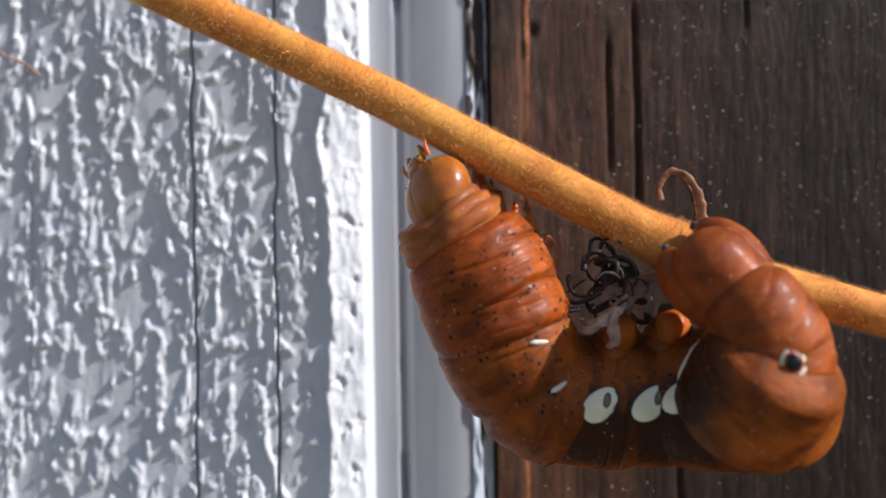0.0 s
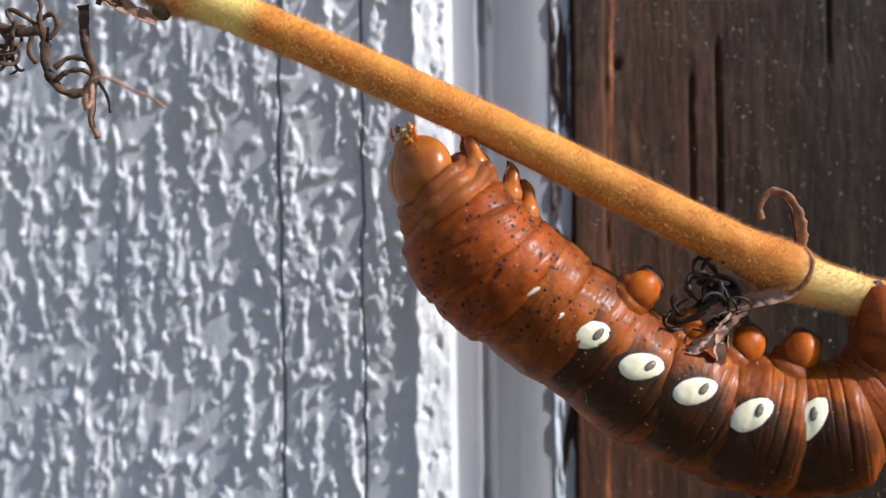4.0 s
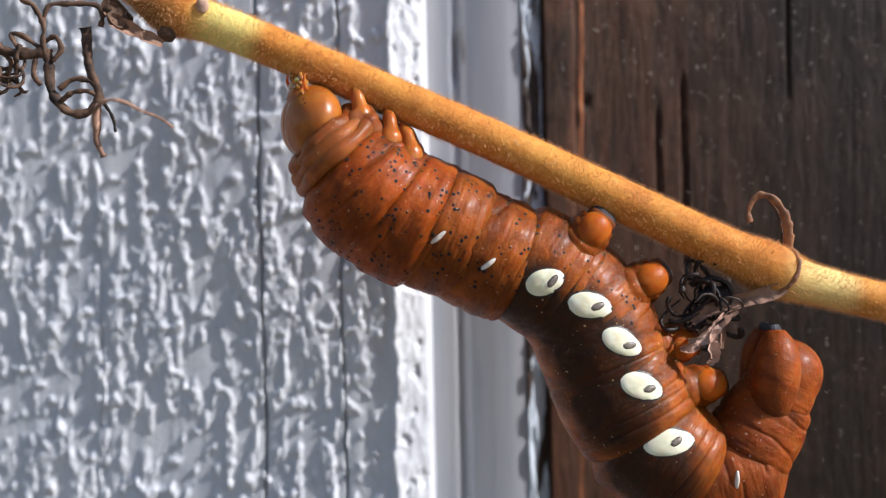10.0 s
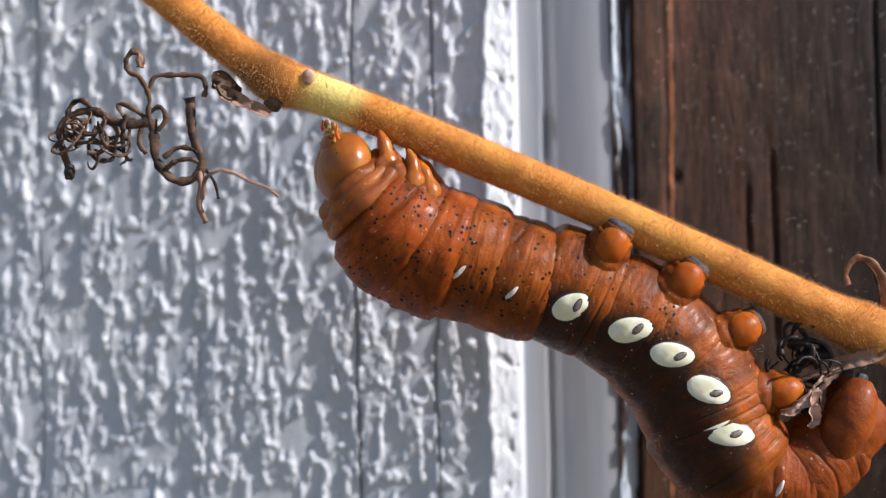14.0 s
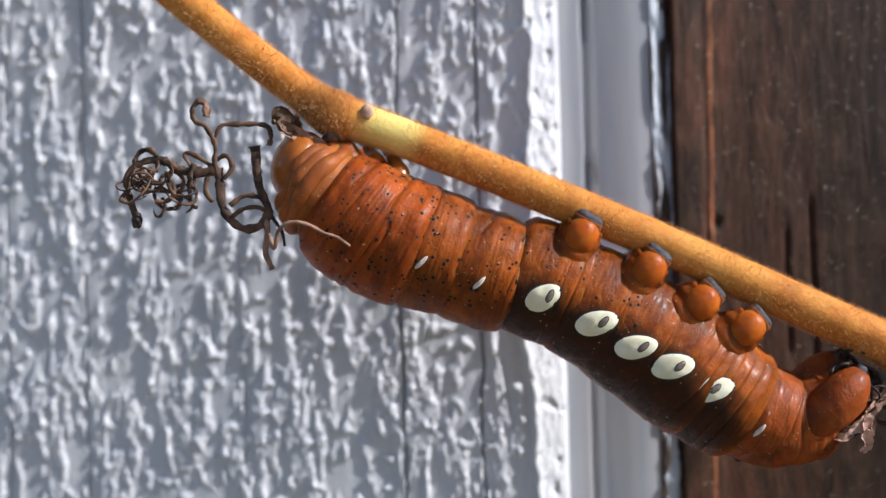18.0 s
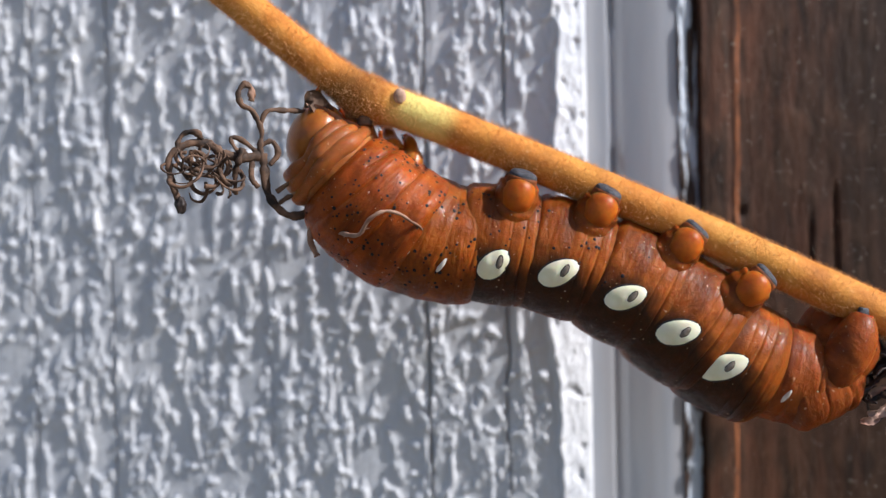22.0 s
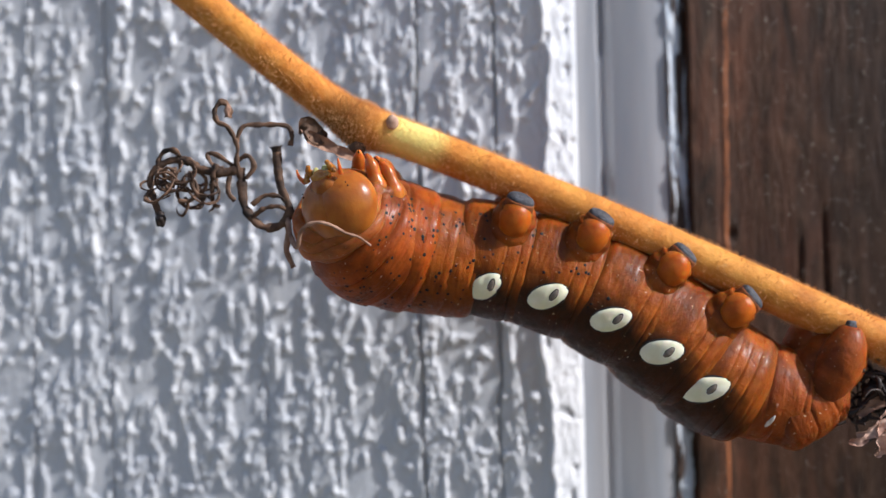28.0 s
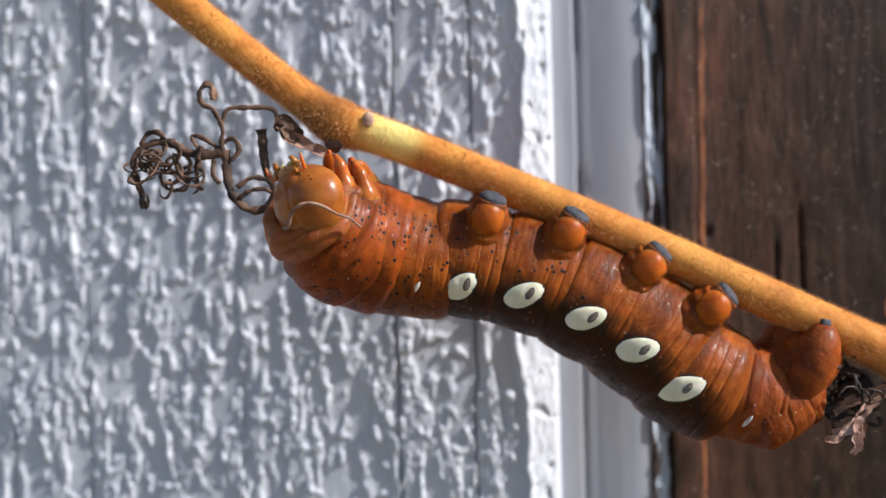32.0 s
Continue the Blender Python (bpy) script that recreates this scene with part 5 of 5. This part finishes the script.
    walk(ring["A3"], [
        (0, at(64.6, 2.5, -55.9, 4.3, -6.1, 0)), (1, at(59.8, 2.5, -52.8, 21.3, 1.8, 0)), (2, at(54.7, 2.5, -48.9, 25.4, -1.3, 0)), (2.5, at(55.8, 2.5, -47.8, 31, -8.9, 0)),
        (4.5, at(47.8, 2.5, -42.6, 39.4, -4.2, 0)), (5, at(47.6, 2.5, -40.3, 36.8, -4.3, 0)), (6, at(47.7, 2.5, -40.2, 36.1, -5.1, 0)), (7, at(46.8, 2.5, -39.5, 34.8, -5.5, 0)),
        (8, at(46.2, 2.5, -35.7, 33.2, 0.4, 0)), (9, at(46.2, 2.5, -36.4, 33.7, 1.4, 0)), (10, at(44.4, 2.5, -36.7, 33.7, 4.1, 0)), (11, at(40.8, 2.5, -35.6, 28.8, 7.1, 0)),
        (12, at(36.1, 2.5, -31.2, 22.3, 8, 0)), (13, at(35.9, 2.5, -31.9, 19.7, 13.9, 0)), (13.5, at(35.5, 2.5, -29.8, 22.6, 13.4, 0)), (15.5, at(34.2, 2.5, -31.9, 25.4, 15, 0)),
        (16, at(29.7, 2.5, -28.3, 17.7, 15.1, 0)), (17, at(24.7, 2.5, -26.3, 16.9, 13.8, 0)), (18, at(24.2, 2.5, -24.6, 22.3, 13.8, 0)), (19, at(14.3, 2.5, -20.7, 13.3, 14.6, 0)),
        (20, at(12.3, 2.5, -20.5, 16.1, 14.8, 0)), (21, at(12.5, 2.5, -21.6, 12.5, 16.4, 0)), (22, at(13.1, 2.5, -21.2, 9.5, 17.5, 0)), (23, at(13.7, 2.5, -20.5, 10.9, 25.4, 0)),
        (25, at(13.7, 2.5, -20.1, 13.3, 26.1, 0)), (28, at(13.6, 2.5, -20, 13.1, 26.2, 0)), (32, at(13.5, 2.5, -20.4, 11.1, 25.9, 0)),
    ])
    walk(ring["A4"], [
        (0, at(71.5, 2.5, -55.5, -0.8, -5.9, 0)), (1, at(66.7, 2.5, -54.4, 2.7, 11, 0)), (2, at(62.8, 2.5, -52.5, 14, 5.4, 0)), (2.5, at(63.2, 2.5, -52, 19.1, -1.2, 0)),
        (4.5, at(53.3, 2.5, -47.6, 42.4, -13.7, 0)), (5, at(52.8, 2.5, -44.5, 44.3, -15, 0)), (6, at(53.4, 2.5, -44.7, 44.8, -17, 0)), (7, at(53, 2.5, -44.1, 45.9, -18.3, 0)),
        (8, at(52.1, 2.5, -41.7, 56.2, -13.5, 0)), (9, at(52, 2.5, -42.3, 54.2, -10, 0)), (10, at(49.4, 2.5, -41.4, 51, -5.7, 0)), (11, at(45.7, 2.5, -39.3, 38.6, -2.7, 0)),
        (12, at(43.7, 2.5, -35, 35.3, -2.3, 0)), (13, at(44.4, 2.5, -35.6, 30.8, 6.2, 0)), (13.5, at(43.7, 2.5, -34.4, 33.6, 7.3, 0)), (15.5, at(40, 2.5, -35, 23.7, 12.2, 0)),
        (16, at(36.5, 2.5, -30.7, 21, 11.2, 0)), (17, at(34.1, 2.5, -29.6, 23.9, 9.9, 0)), (18, at(31.7, 2.5, -28.8, 28.7, 12.9, 0)), (19, at(21.9, 2.5, -22.8, 18.4, 11.7, 0)),
        (20, at(21.5, 2.5, -23.2, 18.8, 11.2, 0)), (21, at(22.2, 2.5, -23.8, 16.8, 12.5, 0)), (22, at(22.4, 2.5, -23.4, 17.6, 13.9, 0)), (23, at(22.7, 2.5, -22.9, 19.7, 20.2, 0)),
        (25, at(22.6, 2.5, -22.5, 20.3, 20.7, 0)), (28, at(22.6, 2.5, -22.7, 19.9, 20.8, 0)), (32, at(22.7, 2.5, -22.9, 18.9, 20.8, 0)),
    ])
    walk(ring["A5"], [
        (0, at(78.7, -0.5, -54.9, -0.5, -9.8, -28)), (1, at(77, -0.7, -52.9, -0.7, 12, -24)), (2, at(72.8, 2.5, -53.3, 3.8, 10.1, -15)), (2.5, at(72.3, 2.5, -53.6, 9.4, 5.7, -11)),
        (4.5, at(60, 2.5, -53.3, 34.7, -17.9, 0)), (5, at(59.1, 2.5, -51.2, 39.4, -19.4, 0)), (6, at(59.1, 2.5, -51.2, 41.1, -20.6, 0)), (7, at(58.6, 2.5, -51, 44.7, -22.1, 0)),
        (8, at(55, 2.5, -49.2, 71.3, -23.4, 0)), (9, at(53.7, 2.5, -47.8, 72.7, -18.4, 0)), (10, at(52, 2.5, -46.9, 68.4, -14.3, 0)), (11, at(50.7, 2.5, -43.7, 53.7, -13.4, 0)),
        (12, at(49.8, 2.5, -41.4, 53.8, -11.5, 0)), (13, at(50.6, 2.5, -41.6, 52.2, -2.7, 0)), (13.5, at(49.3, 2.5, -40, 53, 0.1, 0)), (15.5, at(45.7, 2.5, -37.8, 31.4, 5.5, 0)),
        (16, at(44.3, 2.5, -34.5, 32.4, 4.7, 0)), (17, at(42.5, 2.5, -35.2, 36.1, 5.8, 0)), (18, at(37, 2.5, -32.7, 35.8, 10.9, 0)), (19, at(31.4, 2.5, -26.6, 26.7, 9.2, 0)),
        (20, at(31.4, 2.5, -27.4, 25.6, 9.8, 0)), (21, at(31.8, 2.5, -27.8, 26.1, 10.7, 0)), (22, at(31.6, 2.5, -27.6, 28.5, 11.6, 0)), (23, at(31.5, 2.5, -27.3, 29.8, 16.3, 0)),
        (25, at(31.4, 2.5, -27.1, 30, 16.4, 0)), (28, at(31.4, 2.5, -27, 29.8, 16.5, 0)), (32, at(31.4, 2.5, -27.2, 29.8, 16.5, 0)),
    ])
    walk(ring["A6"], [
        (0, at(83.9, -4.5, -53.5, -4, 6, -58)), (1, at(83.3, -6.4, -52.5, 0, 14, -56)), (2, at(81.4, -2.2, -52.3, 1.3, 17, -40)), (2.5, at(80.8, -0.8, -53.4, 6.5, 7.4, -30)),
        (4.5, at(68.4, 2.5, -56.7, 15.9, -15.9, -5)), (5, at(67.1, 2.5, -55.6, 22.2, -17.2, -5)), (6, at(66.7, 2.5, -56, 23.1, -16.9, -5)), (7, at(66.2, 2.5, -56.6, 27.7, -18, -5)),
        (8, at(57.9, 2.5, -57, 58, -24.1, -5)), (9, at(56.7, 2.5, -54.7, 56.8, -19.5, -5)), (10, at(54.7, 2.5, -53.1, 62.4, -16.4, -5)), (11, at(54.3, 2.5, -50.2, 58.6, -16.5, -5)),
        (12, at(53, 2.5, -48.3, 63.8, -14.6, -5)), (13, at(53.5, 2.5, -47.9, 67.6, -8.2, -5)), (13.5, at(51.6, 2.5, -45.3, 69.9, -6.4, -5)), (15.5, at(52.2, 2.5, -43.5, 42.8, -2.3, -5)),
        (16, at(51.3, 2.5, -40.6, 45.8, -1.4, -5)), (17, at(48.3, 2.5, -40.8, 50.3, 0.4, -5)), (18, at(41.8, 2.5, -36.2, 38.9, 6.6, -5)), (19, at(40.2, 2.5, -32.3, 31.7, 8.1, -5)),
        (20, at(39.9, 2.5, -32.4, 31.5, 10.1, -5)), (21, at(39.8, 2.5, -32.9, 33.5, 10.7, -5)), (22, at(39.1, 2.5, -32.9, 35, 11.9, -5)), (23, at(38.5, 2.5, -32.2, 35.4, 15.5, -5)),
        (25, at(38.5, 2.5, -32.1, 35.8, 15.4, -5)), (28, at(38.7, 2.5, -32.2, 36.2, 15.4, -5)), (32, at(38.8, 2.5, -32.3, 36.1, 15.4, -5)),
    ])
    walk(ring["A7"], [
        (0, at(82.1, -9, -52.3, -49.6, -50, -60)), (1, at(86.1, -10, -52, -6, 30, -78)), (2, at(85.5, -7, -52.4, -4.8, 27, -58)), (2.5, at(85.6, -4.5, -53.4, -7.8, 14, -44)),
        (4.5, at(77, 2.5, -57, -7.1, -12.1, -8)), (5, at(75.6, 2.5, -56.4, -0.5, -10.8, -8)), (6, at(75.6, 2.5, -57.3, -0.2, -10.6, -8)), (7, at(74.9, 2.5, -58.1, 1.8, -10.9, -8)),
        (8, at(64.9, 2.5, -62.7, 24.2, -18.2, -8)), (9, at(63.5, 2.5, -60.3, 22.8, -15.6, -8)), (10, at(60, 2.5, -60.7, 36.3, -11, -8)), (11, at(59.4, 2.5, -57.9, 38.1, -10.6, -8)),
        (12, at(57, 2.5, -55.1, 40.8, -10.1, -8)), (13, at(56.9, 2.5, -55.2, 45.7, -6.2, -8)), (13.5, at(54.1, 2.5, -52.2, 53.7, -6.2, -8)), (15.5, at(57.2, 2.5, -48.5, 43.4, -2.1, -8)),
        (16, at(56.2, 2.5, -46.6, 47.1, -1.1, -8)), (17, at(52, 1.6, -46, 51.3, 0.2, -8)), (18, at(46.8, 2.5, -39.4, 34.7, 8.1, -8)), (19, at(47.2, 2.5, -36.1, 25.6, 12.3, -8)),
        (20, at(46.9, 2.5, -36.6, 28.2, 15.4, -8)), (21, at(46.9, 2.5, -37.4, 28.1, 16.1, -8)), (22, at(45.5, 2.5, -37.2, 26.9, 16.8, -8)), (23, at(44.4, 2.5, -36.1, 26.6, 20.7, -8)),
        (25, at(44.8, 2.5, -36.5, 27.2, 21, -8)), (28, at(44.9, 2.5, -36.8, 28.3, 21, -8)), (32, at(45, 2.5, -37.1, 28.2, 21, -8)),
    ])
    walk(ring["A8"], [
        (0, at(83.2, -10, -48.9, -97.6, -86, 0)), (1, at(81.5, -11.5, -48, -47.7, 4, -62)), (2, at(86.6, -10, -50, -26.6, 18, -52)), (2.5, at(87.8, -7, -51.7, -31.7, 6, -38)),
        (4.5, at(83.9, 2.2, -54.4, -33.7, -10.5, -5)), (5, at(84.8, 2.2, -54.6, -35, -3.5, -5)), (6, at(85, 2.2, -55.5, -35, -3.9, -5)), (7, at(84.5, 2.2, -56.3, -34.7, -3.9, -5)),
        (8, at(74.4, 2.2, -63.5, -30.3, -11.6, -5)), (9, at(72.8, 2.2, -61, -25.3, -12.1, -5)), (10, at(69, 2.2, -63.8, -13.6, -5, -5)), (11, at(68.9, 2.2, -61.9, -9.1, -4.3, -5)),
        (12, at(65.9, 2.2, -59.3, -6.3, -3.9, -5)), (13, at(65.3, 2.2, -59.7, -2.6, -1.4, -5)), (13.5, at(60.7, 2.2, -57.6, 3.8, -0.2, -5)), (15.5, at(64, 2.2, -54, 21.9, 4.3, -5)),
        (16, at(62.8, 2.2, -52.7, 30.9, 4.6, -5)), (17, at(56.9, 2.2, -51.3, 38.7, 6.2, -5)), (18, at(52.6, 2.2, -42.9, 24.1, 16.5, -5)), (19, at(54.5, 2.2, -38.5, 10.2, 20.7, -5)),
        (20, at(53.8, 2.2, -39.6, 18.1, 23.9, -5)), (21, at(53.6, 2.2, -39.9, 12.1, 24.8, -5)), (22, at(52.5, 2.2, -39.6, 15.9, 23.6, -5)), (23, at(51.6, 2.2, -38.6, 15.6, 29, -5)),
        (25, at(51.9, 2.2, -38.9, 13.6, 29.4, -5)), (28, at(52, 2.2, -39.5, 15, 29.4, -5)), (32, at(52.3, 2.2, -39.9, 15.4, 29.5, -5)),
    ])
    walk(ring["A9"], [
        (0, at(81.9, -11, -44.3, -124.1, -90, 0)), (1, at(85.7, -12, -46.5, -100.3, -20, -30)), (2, at(89.5, -11, -47.1, -87.6, 14, -36)), (2.5, at(88.5, -8, -48.1, -74.1, 8, -24)),
        (4.5, at(87.1, 1.5, -49.9, -60.1, -10.5, 0)), (5, at(86.3, 1.5, -48.7, -74.5, -0.4, 0)), (6, at(86.8, 1.5, -49.2, -73.6, -1.1, 0)), (7, at(86.3, 1.5, -50.1, -74.4, -1.1, 0)),
        (8, at(76.3, 1.5, -55.8, -68.1, -8.9, 0)), (9, at(74.6, 1.5, -54.9, -69.4, -11, 0)), (10, at(73.2, 1.5, -57.3, -58.5, -3, 0)), (11, at(73.7, 1.5, -55.3, -55.7, -2.3, 0)),
        (12, at(71.2, 1.5, -53.1, -52.4, -1.7, 0)), (13, at(70.7, 1.5, -54.4, -45.2, 0.5, 0)), (13.5, at(67.5, 1.5, -52.8, -38.7, 3.1, 0)), (15.5, at(69, 1.5, -53.1, -21.6, 7.5, 0)),
        (16, at(67.9, 1.5, -53.4, -10.3, 7.7, 0)), (17, at(62, 1.5, -54.1, 1.5, 9.7, 0)), (18, at(57.6, 1.5, -44.4, -1.9, 20.9, 0)), (19, at(58.6, 1.5, -38.7, -19.4, 24.9, 0)),
        (20, at(58.2, 1.5, -40.9, -12.6, 27.7, 0)), (21, at(58.6, 1.5, -40.5, -19, 28.7, 0)), (22, at(57.0, 1.5, -41.0, -17.5, 26.4, 0)), (23, at(56.2, 1.5, -40.0, -19.5, 32.5, 0)),
        (25, at(56.6, 1.5, -39.9, -21.1, 32.9, 0)), (28, at(56.5, 1.5, -40.6, -23.7, 32.9, 0)), (32, at(56.5, 1.5, -40.9, -23.9, 33, 0)),
    ])
    walk(ring["A10"], [
        (0, at(77.3, -9, -38.7, -131.3, -90, 0)), (1, at(84.2, -9.5, -42.3, -118.1, -25, -6)), (2, at(88.5, -8, -42.3, -118.4, 16, -20)), (2.5, at(89.2, -6, -42.9, -91.5, 9, -12)),
        (4.5, at(88.5, 0.8, -45, -70, -10.5, 0)), (5, at(87.3, 0.8, -43, -76, -0.4, 0)), (6, at(87.9, 0.8, -43.5, -76, -1.1, 0)), (7, at(87.4, 0.8, -43.6, -77.2, -1.1, 0)),
        (8, at(79, 0.8, -50.5, -59.9, -8.9, 0)), (9, at(77, 0.8, -48, -67.8, -11, 0)), (10, at(76.3, 0.8, -51, -62.4, -3, 0)), (11, at(77, 0.8, -49, -59.9, -2.3, 0)),
        (12, at(74.5, 0.8, -47.2, -58.3, -1.7, 0)), (13, at(74.1, 0.8, -50.6, -47.2, 0.5, 0)), (13.5, at(71.4, 0.8, -49, -43.8, 3.1, 0)), (15.5, at(73.3, 0.8, -49.9, -34.7, 7.5, 0)),
        (16, at(72.1, 0.8, -50.7, -31.1, 7.7, 0)), (17, at(66.7, 0.8, -51.3, -28.7, 9.7, 0)), (18, at(62, 0.8, -42.5, -21.1, 20.9, 0)), (19, at(61.3, 0.8, -36.2, -35.3, 24.9, 0)),
        (20, at(60.9, 0.8, -38.3, -35.3, 27.7, 0)), (21, at(61.8, 0.8, -37.0, -38.7, 28.7, 0)), (22, at(60.3, 0.8, -37.2, -41.2, 26.4, 0)), (23, at(59.9, 0.8, -35.6, -42.2, 32.5, 0)),
        (25, at(60.4, 0.8, -35.6, -42.2, 32.9, 0)), (28, at(60.3, 0.8, -35.7, -44.7, 32.9, 0)), (32, at(60.1, 0.8, -35.9, -44.7, 33, 0)),
    ])


motions()
